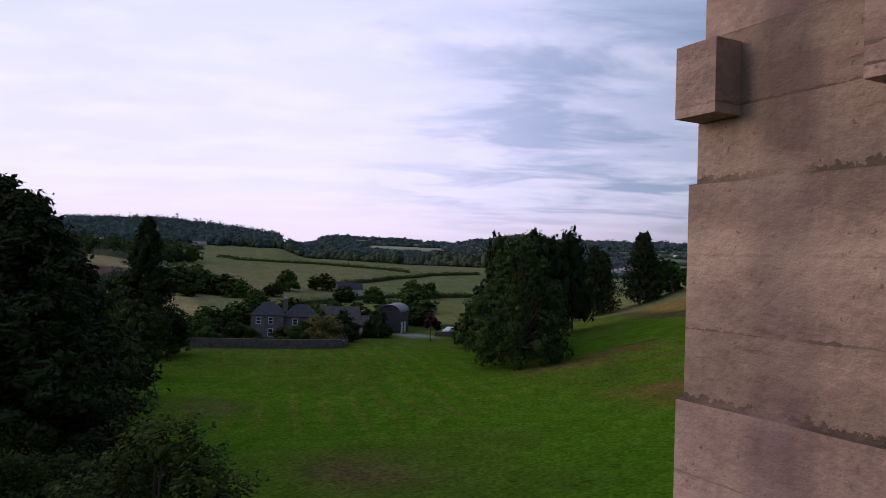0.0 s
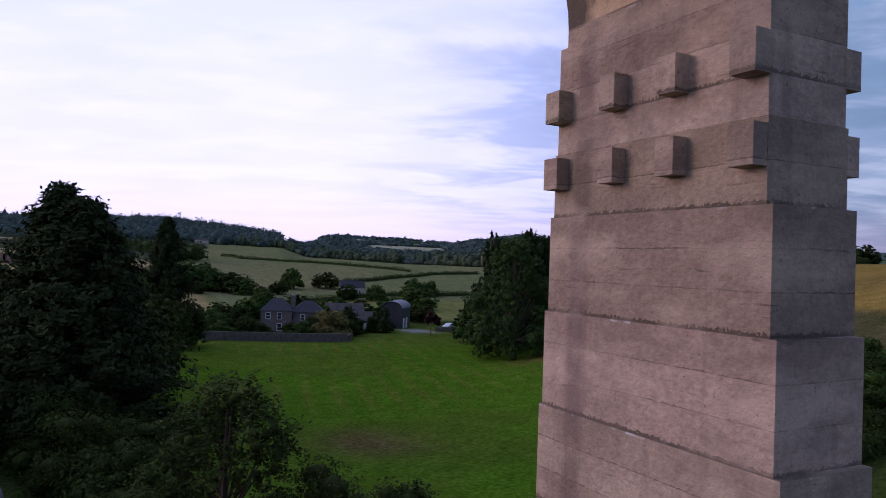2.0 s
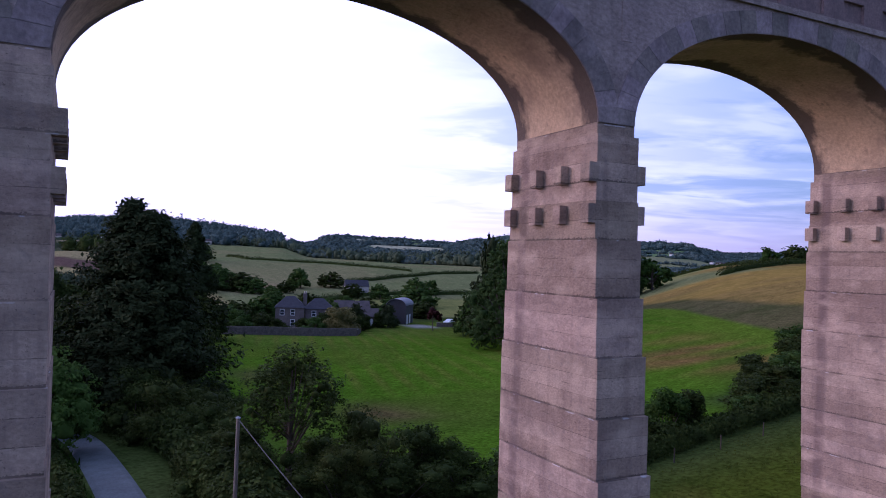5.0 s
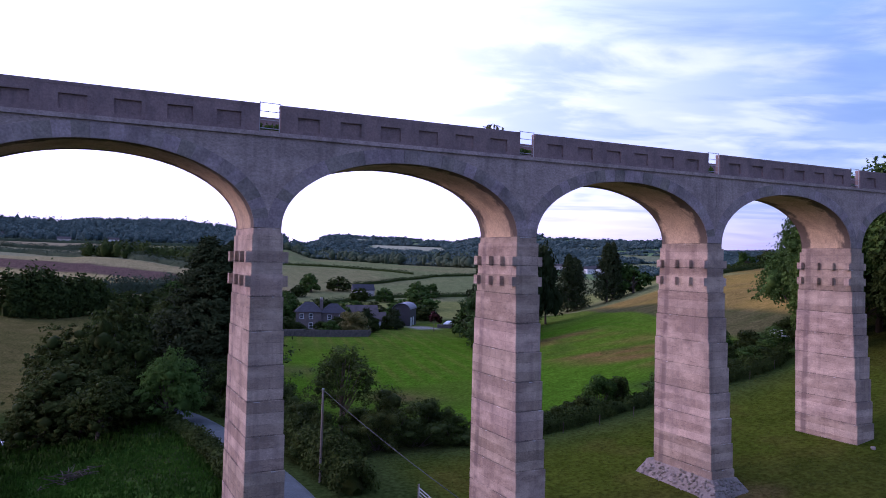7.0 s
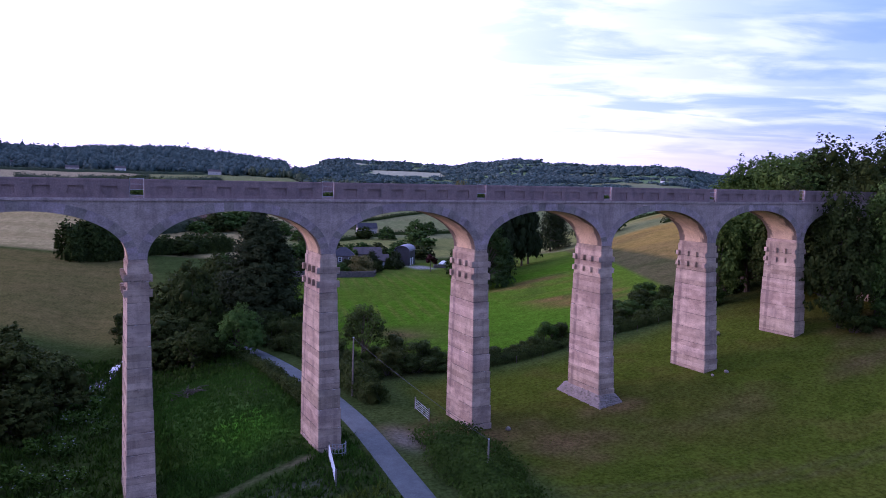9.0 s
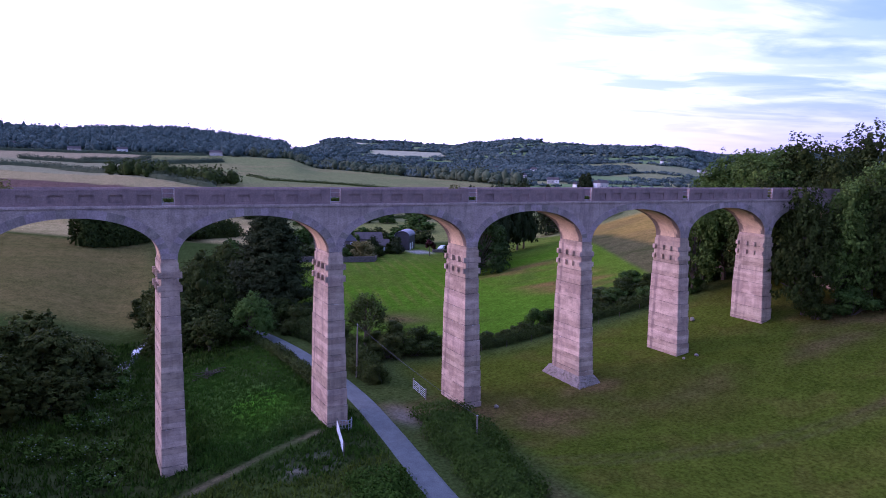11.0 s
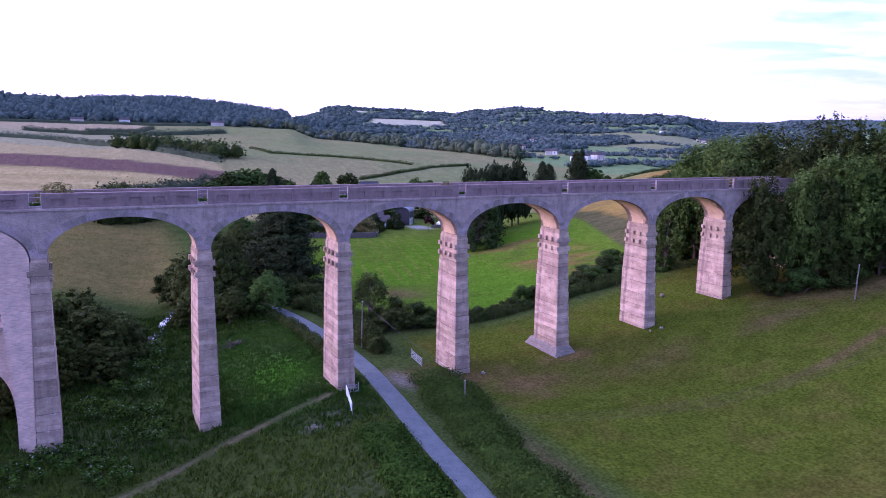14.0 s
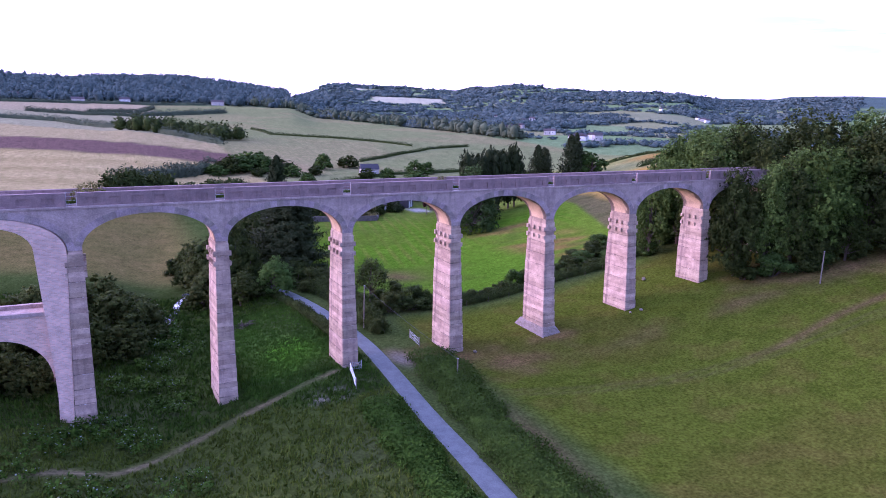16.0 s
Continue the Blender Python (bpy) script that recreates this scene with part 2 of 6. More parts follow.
VOUSSOIR = material("voussoir_concrete", (0.385, 0.312, 0.282), (0.235, 0.190, 0.180), 0.93, 0.8, 7.0, 0.5, 0.6, stain=(0.11, 0.088, 0.085), stain_scale=(0.8, 0.8, 0.5), spread=0.22, coords="World")
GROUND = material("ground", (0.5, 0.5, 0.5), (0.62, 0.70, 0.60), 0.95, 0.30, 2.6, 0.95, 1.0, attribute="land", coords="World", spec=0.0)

# ------------------------------------------------------------------ lie of the land
SPAN = 17.3


def smooth(a, b, v):
    s = np.clip((v - a) / (b - a), 0, 1)
    return s * s * (3 - 2 * s)


def lump(x, y, cx, cy, rx, ry, h):
    return h * np.exp(-((x - cx) / rx) ** 2 - ((y - cy) / ry) ** 2)


RIDGE_AZ, RIDGE_TOP = (-40, -4, 0, 3, 7, 11, 15.5), (62, 64, 58, 62, 66, 60, 50)
HILL_AZ = (15, 17, 19, 23.2, 27.6, 28.9, 32.1, 34.5, 38.3, 42.8, 44.4, 46.4, 50.9, 52, 55.4, 75)
HILL_RISE = (1.30, 1.40, 1.42, 1.37, 1.24, 1.42, 1.69, 1.70, 1.50, 1.51, 1.30, 1.16, 1.15, 1.36, 1.46, 1.3)


def polar(x, y):
    """Distance and bearing in degrees from the meadow above which the viewer ends."""
    return np.hypot(x + 51, y + 96), np.degrees(np.arctan2(x + 51, y + 96))


def from_polar(az, d):
    return -51 + d * math.sin(math.radians(az)), -96 + d * math.cos(math.radians(az))


def height(x, y):
    x, y = np.asarray(x, float), np.asarray(y, float)
    r = np.hypot(x + 20, y + 20)
    dist, az = polar(x, y)
    z = 1.4 - 2.2 * smooth(20, 70, y) + 0 * x
    # hillside on the right, drawing back behind the viaduct
    hx = np.maximum(x - 0.35 * np.maximum(y - 10, 0) - 0.45 * np.maximum(y - 85, 0) * (1 - smooth(36, 47, az)), 0)
    z = z + 22 * (1 - np.exp(-(hx / 85) ** 2)) * (1 - 0.85 * smooth(160, 330, y))
    z = z + lump(x, y, 175, 130, 60, 60, -2.5)
    # stream valley on the left
    z = z - 3.2 * np.exp(-((x + 41 - 0.10 * (y - 20)) / 12.0) ** 2) * (1 - smooth(90, 170, y)) - 0.7 * smooth(-18, -30, x)
    # land rising to the fields
    y0 = 95 + 85 * smooth(-60, 50, x)
    z = z + 17 * smooth(y0, y0 + 330, y) * (1 - 0.35 * smooth(150, 500, x))
    z = z + lump(x, y, -120, 150, 75, 95, 9)
    z = z + smooth(250, 900, r) * 5 * np.sin(x / 170 + 1.0) * np.cos(y / 230) + 0.25 * np.sin(x / 9) * np.sin(y / 11 + 1) * smooth(15, 60, r)
    # wooded ridge ahead on the left
    bearing = np.clip(az, -40, 75)
    left = (1 - smooth(15.2, 18.5, az)) * smooth(-80, -40, az)
    top = np.interp(bearing, RIDGE_AZ, RIDGE_TOP)
    z = z + left * (14 * smooth(600, 1080, dist) + (top - 29) * smooth(1060, 1560, dist))
    # valley and far wooded hills on the right
    right = smooth(15.2, 18.5, az) * (1 - smooth(75, 95, az))
    crest = np.interp(bearing, (15, 18, 30, 32, 45, 47, 60), (3400, 3400, 3200, 2450, 2300, 4200, 4200))
    peak = 28.9 + crest * np.tan(np.radians(np.interp(bearing, HILL_AZ, HILL_RISE)))
    far = 13 + (peak - 13) * np.clip((dist - 850) / (crest - 850), 0, 1) ** 1.25 - 0.008 * np.maximum(dist - crest, 0)
    w = right * smooth(480, 850, dist)
    z = z * (1 - w) + far * w
    return z + (1 - left) * (1 - right) * 30 * smooth(900, 2600, r)


def ground_z(x, y):
    return float(height(x, y))


def path_y(x):
    """Line of the trodden footpath."""
    return np.interp(x, [-75, -60, -55, -49.5, -43, -34.4, -28.3, -19], [-19, -15.9, -14.6, -14.8, -11.1, -7.4, -5.6, -1.9])


WOODED = 0.30                          # share of the far hills under trees
# far open fields: bearings, distances and colour
FAR_FIELDS = ((21.3, 27.0, 1760, 2230, (0.37, 0.35, 0.24)), (24.5, 28.6, 2420, 2660, (0.20, 0.22, 0.13)), (35.4, 38.2, 1230, 1340, (0.20, 0.23, 0.12)),
              (41.0, 46.6, 1130, 1390, (0.20, 0.205, 0.115)), (37.8, 41.2, 880, 1010, (0.17, 0.22, 0.10)), (17.0, 20.8, 2900, 3080, (0.45, 0.42, 0.33)),
              (28.6, 31.2, 2820, 2960, (0.40, 0.37, 0.28)), (30.5, 33.5, 1500, 1600, (0.19, 0.22, 0.12)), (47.5, 56, 900, 1300, (0.18, 0.21, 0.10)))


def treeline(az):
    """How far the open pasture ahead reaches."""
    return np.interp(az, (8, 15, 23, 31, 40, 60), (1150, 1110, 880, 630, 520, 480))


def sector(az, dist, a0, a1, d0, d1):
    wav = 0.18 * np.sin(dist / 37.0)
    da, dd = 0.10, 0.012 * d0
    return smooth(a0 - da, a0 + da, az + wav) * (1 - smooth(a1 - da, a1 + da, az + wav)) * smooth(d0 - dd, d0 + dd, dist) * (1 - smooth(d1 - dd, d1 + dd, dist))


def patchwork(x, y):
    """Far fields on a skewed grid: a number from 0 to 1 for each field, and the way to its nearest hedge."""
    u = (0.94 * x + 0.34 * y + 18 * np.sin(y / 70.0)) / 150.0
    v = (0.94 * y - 0.34 * x + 14 * np.sin(x / 60.0)) / 112.0
    i, j = np.floor(u), np.floor(v)
    q = np.sin(i * 12.9898 + j * 78.233) * 43758.5453
    fu, fv = u - i, v - j
    edge = np.minimum(np.minimum(fu, 1 - fu) * 150, np.minimum(fv, 1 - fv) * 112)
    return q - np.floor(q), edge


def land_colour(x, y):
    """Base colour of the ground: pasture, hay meadow, plough and stubble, each with its own outline."""
    rng = np.random.RandomState(5)
    c = np.zeros((len(x), 3))

    def lay(mask, col):
        m = np.clip(mask, 0, 1)[:, None]
        c[:] = c * (1 - m) + np.array(col) * m

    def wob(s, k=1.0):
        return k * (np.sin(x / s + 1.3 * np.sin(y / (1.7 * s))) + np.cos(y / (0.83 * s) + 0.9 * np.sin(x / (1.3 * s))))

    az_ = polar(x, y)[1]
    lay(np.ones(len(x)), (0.050, 0.068, 0.018))
    # front field on the right, dry and olive
    front = smooth(-4, 1, x - 0.0 * y) * (1 - smooth(12, 22, y))
    lay(front, (0.066, 0.082, 0.009))
    lay(front * smooth(0.3, 1.6, wob(9.0) + 0.5 * wob(3.1)) * 0.35, (0.080, 0.064, 0.015))
    lay(front * smooth(0.6, 1.5, wob(2.3) + 0.6 * wob(0.9)) * 0.32, (0.094, 0.072, 0.018))
    lay(front * np.exp(-((y + 8 + 0.12 * x + wob(7, 0.5)) / 2.6) ** 2) * smooth(0, 20, x) * np.clip(0.30 + 0.25 * wob(3.3), 0, 0.6), (0.098, 0.066, 0.032))
    lay(front * np.exp(-((y + 27.5 - 0.03 * (x - 50) + wob(5, 0.4)) / 0.9) ** 2) * smooth(26, 44, x) * 0.7, (0.120, 0.072, 0.036))
    lay(np.exp(-((x + 5.5 - 0.10 * (y + 34)) / 1.7) ** 2 - ((y + 34 + wob(3, 1.0)) / 10) ** 2) * 0.75, (0.100, 0.064, 0.034))
    for off in (-0.8, 0.8):
        lay(front * np.exp(-((y + 19 + off + 0.22 * x + 2.5 * np.sin(x / 17)) / 0.45) ** 2) * 0.35, (0.090, 0.070, 0.032))
    # trodden earth by the piers and the gateway
    for px, py, pr in ((0.0, -4.0, 4.5), (6.0, -9.0, 5.0), (17.3, -3.5, 3.2), (-7.0, -0.5, 3.4), (-20.5, -5.5, 3.0), (60, -8, 6), (66, -11.5, 4.5), (73, -15.5, 4.5), (79, -19, 4)):
        lay(np.exp(-(((x - px) / pr) ** 2 + ((y - py) / (pr * 0.8)) ** 2) * (1 + 0.3 * wob(1.1))) * 0.85, (0.132, 0.084, 0.036))
    lay(np.exp(-(((x + 9.0) / 1.5) ** 2 + ((y + 0.8) / 3.0) ** 2)) * 0.9, (0.200, 0.165, 0.145))
    # valley floor on the left
    low = (1 - smooth(-16, -12.5, x + 0.03 * (y + 10) ** 1)) * (1 - smooth(62, 80, y))
    lay(low, (0.028, 0.041, 0.010))
    lay(low * (1 - smooth(-14, -5, y + 0.25 * (x + 30))) * 0.9, (0.048, 0.062, 0.014))
    lay(low * np.exp(-((x + 24) / 6.0) ** 2 - ((y - 12) / 15) ** 2) * np.clip(0.55 + 0.35 * wob(3.1), 0.1, 0.95), (0.056, 0.150, 0.010))
    lay(low * np.exp(-((x + 24) / 3.6) ** 2 - ((y - 12) / 9) ** 2) * 0.85, (0.062, 0.178, 0.008))
    lay(low * smooth(0.2, 1.4, wob(4.3) + 0.4 * wob(1.7)) * 0.45, (0.052, 0.060, 0.024))
    lay(np.exp(-((x + 23) / 2.6) ** 2 - ((y + 9.3) / 1.9) ** 2) * smooth(-0.6, 0.6, wob(0.7)) * 0.8, (0.210, 0.180, 0.150))
    # footpath
    py_ = path_y(x)
    lay((x < -19) * np.exp(-((y - py_ + wob(2.0, 0.25)) / 0.55) ** 2) * np.clip(0.62 + 0.25 * wob(1.3), 0.2, 0.85), (0.165, 0.128, 0.080))
    # hay meadow behind the viaduct
    mead = smooth(22, 26, y - 0.03 * np.abs(x - 20)) * smooth(-6, 2, x - 0.02 * y) * (1 - smooth(160, 172, y))
    lay(mead, (0.072, 0.140, 0.008))
    rows = smooth(0.15, 0.75, np.sin((0.97 * x - 0.24 * y) * 1.75 + 0.7 * np.sin(y / 23) + wob(21, 0.5)))
    lay(mead * rows * smooth(56, 84, y + wob(9, 5)) * np.clip(0.36 + 0.28 * wob(14), 0.05, 0.75), (0.125, 0.140, 0.020))
    lay(mead * smooth(0.4, 1.5, wob(11.0) + 0.5 * wob(3.7)) * 0.5, (0.082, 0.112, 0.014))
    lay(mead * smooth(112, 150, y + wob(12, 4)) * 0.6, (0.108, 0.118, 0.026))
    lay(mead * np.exp(-((x - 15 + wob(2.1, 0.6)) / 4.6) ** 2 - ((y - 54) / 6.0) ** 2) * 0.85, (0.120, 0.075, 0.036))
    lay(mead * np.exp(-((x - 8 + wob(2.1, 0.6)) / 3.6) ** 2 - ((y - 84) / 7.0) ** 2) * 0.6, (0.105, 0.088, 0.036))
    lay(mead * np.exp(-((x - 64 + wob(3.1, 1.6)) / 9.0) ** 2 - ((y - 88) / 5.0) ** 2) * 0.8, (0.120, 0.078, 0.034))
    lay(np.exp(-(((x - 66) / 3.6) ** 4 + ((y - 154) / 5.5) ** 4)) * 0.95, (0.300, 0.280, 0.270))
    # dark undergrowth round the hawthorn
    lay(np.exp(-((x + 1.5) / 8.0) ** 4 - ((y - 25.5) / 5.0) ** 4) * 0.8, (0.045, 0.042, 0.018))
    # slope on the right behind: trodden brown streaks, rough bank above the mowing, ripe gold grass, green strip under the crest
    worn = mead * np.exp(-((x - 60 - 0.10 * (y - 55)) / 11.0) ** 4) * (1 - smooth(84, 100, y)) * smooth(30, 40, y)
    lay(worn * np.clip(0.45 + 0.30 * wob(6.0) + 0.28 * np.sin(y / 1.9 + 0.35 * x + wob(5, 0.8)), 0.1, 0.95), (0.170, 0.100, 0.034))
    lay(worn * smooth(0.5, 1.4, wob(2.9) - 0.7 * wob(1.1)) * 0.5, (0.060, 0.090, 0.014))
    slope = smooth(14, 24, y) * (1 - smooth(205, 230, y)) * (az_ < 60)
    mow = x - 74 - 0.52 * (y - 53) + wob(7, 0.4)
    lay(slope * smooth(-9, -2, mow) * (y < 120), (0.088, 0.140, 0.012))
    lay(slope * smooth(-1.0, 1.0, mow), (0.098, 0.086, 0.036))
    lay(slope * smooth(-1.0, 1.0, mow) * smooth(0.2, 1.4, wob(3.3) + 0.7 * wob(1.2)) * 0.6, (0.060, 0.068, 0.022))
    gold = smooth(-3, 3, x - 84 - 0.43 * (y - 42) + wob(8, 0.9))
    lay(slope * gold, (0.285, 0.185, 0.046))
    lay(slope * gold * smooth(0.2, 1.4, wob(15) + 0.5 * wob(5)) * 0.55, (0.190, 0.128, 0.044))
    lay(slope * smooth(158, 168, y + 0.35 * (x - 120)) * (1 - smooth(180, 196, x)) * (x > 128), (0.200, 0.195, 0.078))
    # rank dark growth along the ditch under the slope
    lay(smooth(34, 40, x) * (1 - smooth(80, 90, x)) * (1 - smooth(30, 38, y - 0.30 * np.maximum(x - 52, 0) + wob(3.0, 1.2))) * smooth(17, 21, y) * 0.9, (0.036, 0.052, 0.015))
    # pasture on the left behind the arches
    past = (1 - smooth(-30, -18, x - 0.05 * (y - 120))) * smooth(72, 84, y + 0.15 * (x + 40)) * (1 - smooth(176, 184, y))
    lay(past, (0.125, 0.100, 0.034))
    lay(past * (0.5 + 0.5 * np.sin(y / 4.1 + 0.2 * np.sin(x / 8))) * 0.35, (0.092, 0.088, 0.025))
    # stubble, plough, stubble
    lf = (1 - smooth(22, 32, x - 0.02 * y))
    b0, b1, b2, b3 = 186 + 0 * x, 305 - 0.26 * x, 355 - 0.45 * x, 430 - 1.6 * np.maximum(x, -150)
    stub = (0.345, 0.268, 0.122)
    lay(lf * smooth(-2, 2, y - b0) * (1 - smooth(-3, 3, y - b1)), stub)
    lay(lf * smooth(-2, 2, y - b0) * (1 - smooth(-3, 3, y - b1)) * (0.5 + 0.5 * np.sin(y / 5.5 + wob(60, 0.8))) * 0.5, (0.225, 0.170, 0.072))
    lay(lf * smooth(-3, 3, y - b1) * (1 - smooth(-3, 3, y - b2)), (0.130, 0.080, 0.066))
    lay(lf * smooth(-3, 3, y - b2) * (1 - smooth(-4, 4, y - b3)), (0.290, 0.232, 0.115))
    hill = smooth(-4, 4, y - b3) * lf
    lay(hill, (0.240, 0.225, 0.130))
    lay(hill * smooth(-6, 6, y - 790) * (1 - smooth(35, 45, x)), (0.290, 0.235, 0.140))
    # big pasture ahead
    mid = (1 - lf) * smooth(178, 190, y)
    lay(mid, (0.165, 0.175, 0.075))
    lay(mid * smooth(-0.2, 1.2, wob(37) + 0.5 * wob(13)) * 0.5, (0.230, 0.190, 0.095))
    lay(mid * np.exp(-((x - 45) / 22) ** 2 - ((y - 295) / 30) ** 2) * 0.9, (0.290, 0.200, 0.120))
    lay(mid * (y < 250) * smooth(0, 10, x - 40), (0.185, 0.185, 0.060))
    dist, az = polar(x, y)
    edge_ = treeline(az)
    far = (1 - lf) * smooth(edge_ - 6, edge_ + 6, dist)
    h_, edge = patchwork(x, y)
    for lo_, hi_, col in ((0.0, WOODED, (0.075, 0.100, 0.066)), (WOODED, 0.86, (0.150, 0.205, 0.090)), (0.86, 0.95, (0.205, 0.205, 0.105)), (0.95, 1.0, (0.340, 0.300, 0.190))):
        lay(far * (h_ >= lo_) * (h_ < hi_), col)
    for a0, a1, d0, d1, col in FAR_FIELDS:
        lay(far * sector(az, dist, a0, a1, d0, d1), col)
    # bluish tint on the farthest ridge stands in for haze
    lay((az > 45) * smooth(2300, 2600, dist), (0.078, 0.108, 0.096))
    lay((az < 15.4) * (az > -60) * smooth(1110, 1140, dist), (0.060, 0.080, 0.058))
    return c * (0.90 + 0.20 * rng.rand(len(x)))[:, None]


def build_ground():
    def spaced(lo, a, b, hi, step, grow_lo, grow_hi):
        """Even steps from a to b, widening outwards to lo and hi."""
        out = lambda reach, g: step / g * (np.exp(g * np.arange(1, int(math.log(1 + g * reach / step) / g) + 2)) - 1)
        return np.concatenate([(a - out(a - lo, grow_lo))[::-1], np.arange(a, b, step), b + out(hi - b, grow_hi)])

    gx = spaced(-4500, -66, 70, 5200, 0.68, 0.06, 0.026)
    gy = spaced(-3500, -62, 62, 5200, 0.68, 0.07, 0.024)
    X, Y = np.meshgrid(gx, gy)
    x, y = X.ravel(), Y.ravel()
    z = height(x, y)
    i = np.arange(len(x)).reshape(len(gy), len(gx))
    quads = np.stack([i[:-1, :-1], i[:-1, 1:], i[1:, 1:], i[1:, :-1]], -1).reshape(-1, 4)
    me = bpy.data.meshes.new("ground")
    me.from_pydata(np.stack([x, y, z], 1).tolist(), [], quads.tolist())
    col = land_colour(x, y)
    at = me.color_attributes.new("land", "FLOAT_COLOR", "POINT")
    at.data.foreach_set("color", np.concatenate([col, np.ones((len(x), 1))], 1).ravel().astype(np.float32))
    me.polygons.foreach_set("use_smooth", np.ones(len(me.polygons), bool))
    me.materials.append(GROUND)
    return tagged(new("ground", me), "meadows, pasture and arable fields of a green valley", "ground", kind="structure")


build_ground()

# ------------------------------------------------------------------ mesh helpers


def part(name, bm, mat, parent=None, label="", bevel=0.0):
    """Links a bmesh as one mesh object under parent."""
    if bevel:
        bmesh.ops.bevel(bm, geom=[e for e in bm.edges if e.is_manifold and e.calc_face_angle(0) > 0.6], offset=bevel, segments=1, affect="EDGES", clamp_overlap=True)
    bmesh.ops.recalc_face_normals(bm, faces=bm.faces)
    me = bpy.data.meshes.new(name)
    bm.to_mesh(me)
    bm.free()
    me.materials.append(mat)
    ob = new(name, me)
    if parent:
        ob.parent = parent
    if label:
        ob["label"] = label
    return ob


def box(bm, x0, x1, y0, y1, z0, z1):
    vs = [bm.verts.new(p) for p in ((x0, y0, z0), (x1, y0, z0), (x1, y1, z0), (x0, y1, z0), (x0, y0, z1), (x1, y0, z1), (x1, y1, z1), (x0, y1, z1))]
    for f in ((3, 2, 1, 0), (4, 5, 6, 7), (0, 1, 5, 4), (1, 2, 6, 5), (2, 3, 7, 6), (3, 0, 4, 7)):
        bm.faces.new([vs[i] for i in f])
    return vs


def boxed(*dims):
    bm = bmesh.new()
    box(bm, *dims)
    return bm


def shear(bm):
    """Lets the deck climb with the line."""
    for vert in bm.verts:
        vert.co.z += GRADE * vert.co.x


def rod(bm, a, b, r, sides=6, r2=None):
    a, b = Vector(a), Vector(b)
    q = (b - a).to_track_quat("Z", "Y")
    r2 = r if r2 is None else r2
    rings = [[bm.verts.new(p + q @ Vector((k * math.cos(i * math.tau / sides), k * math.sin(i * math.tau / sides), 0))) for i in range(sides)] for p, k in ((a, r), (b, r2))]
    for i in range(sides):
        bm.faces.new((rings[0][i], rings[0][(i + 1) % sides], rings[1][(i + 1) % sides], rings[1][i]))
    bm.faces.new(rings[0][::-1])
    bm.faces.new(rings[1])


# ------------------------------------------------------------------ the viaduct
viaduct = tagged(new("viaduct"), "tall disused concrete railway viaduct with elliptical arches and stepped piers", "viaduct")
Y_FRONT, Y_BACK = -0.42, 4.64          # pier shaft at its top
S_FRONT, S_BACK = -0.28, 4.52          # spandrel faces
P_FRONT, P_BACK = -0.10, 4.36          # parapet faces
SPRING, CROWN, STRING, TOP = 21.1, 25.3, 26.2, 28.05
HALF = 0.86
NECK = 0.78                            # half width of the pier's neck under the arches
FIRST, LAST = -5, 3                    # numbers of the piers; pier 0 stands beside the lane
SHIFT = {-3: 0.30, -2: 0.12, -1: 0.06}  # how far a pier is moved off even spacing to fit the camera's view


def pier(k):
    cx, dz = k * SPAN + SHIFT.get(k, 0.0), GRADE * k * SPAN
    base = min(ground_z(cx - 1.5, -2), ground_z(cx + 1.5, -2), ground_z(cx, 6)) - 0.6
    top, first = 20.7 + dz, 17.26 + dz
    p = part("pier", boxed(cx - HALF, cx + HALF, Y_FRONT, Y_BACK, 18.53 + dz, top), CONCRETE, viaduct, "stepped concrete pier with board-marked lifts", bevel=0.03)
    part("lift", boxed(cx - HALF - 0.03, cx + HALF + 0.03, Y_FRONT - 0.03, Y_BACK + 0.03, first, 18.53 + dz), CONCRETE, p, bevel=0.03)
    z, i = first, 1
    while z > base:
        lo = max(z - 1.90, base)
        g = 0.036 * i
        part("lift", boxed(cx - HALF - 0.03 - g, cx + HALF + 0.03 + g, Y_FRONT - 0.03 - 0.14 * i, Y_BACK + 0.03 + 0.06 * min(i, 3) - 0.07 * max(0, i - 3), lo, z), CONCRETE, p, bevel=0.05)
        z -= 1.90
        i += 1
    part("neck", boxed(cx - NECK, cx + NECK, S_FRONT, S_BACK, top - 0.02, SPRING + dz + 0.02), CONCRETE, p)
    for side in (-1, 1):
        for zb in (17.80, 19.14):
            for y0, y1 in ((Y_FRONT - 0.02, 0.02), (1.10, 1.50), (2.57, 2.97), (4.22, Y_BACK + 0.02)):
                x0, x1 = cx + side * (HALF - 0.05), cx + side * (HALF + 0.32)
                part("corbel", boxed(min(x0, x1), max(x0, x1), y0, y1, zb + dz, zb + dz + 0.62), CONCRETE, p, bevel=0.02)
    return p


def arch_z(s):
    """Height of the arch above its springing at s from -1 to 1."""
    return (CROWN - SPRING) * max(0.0, 1 - abs(s) ** 2.05) ** (1 / 2.05)


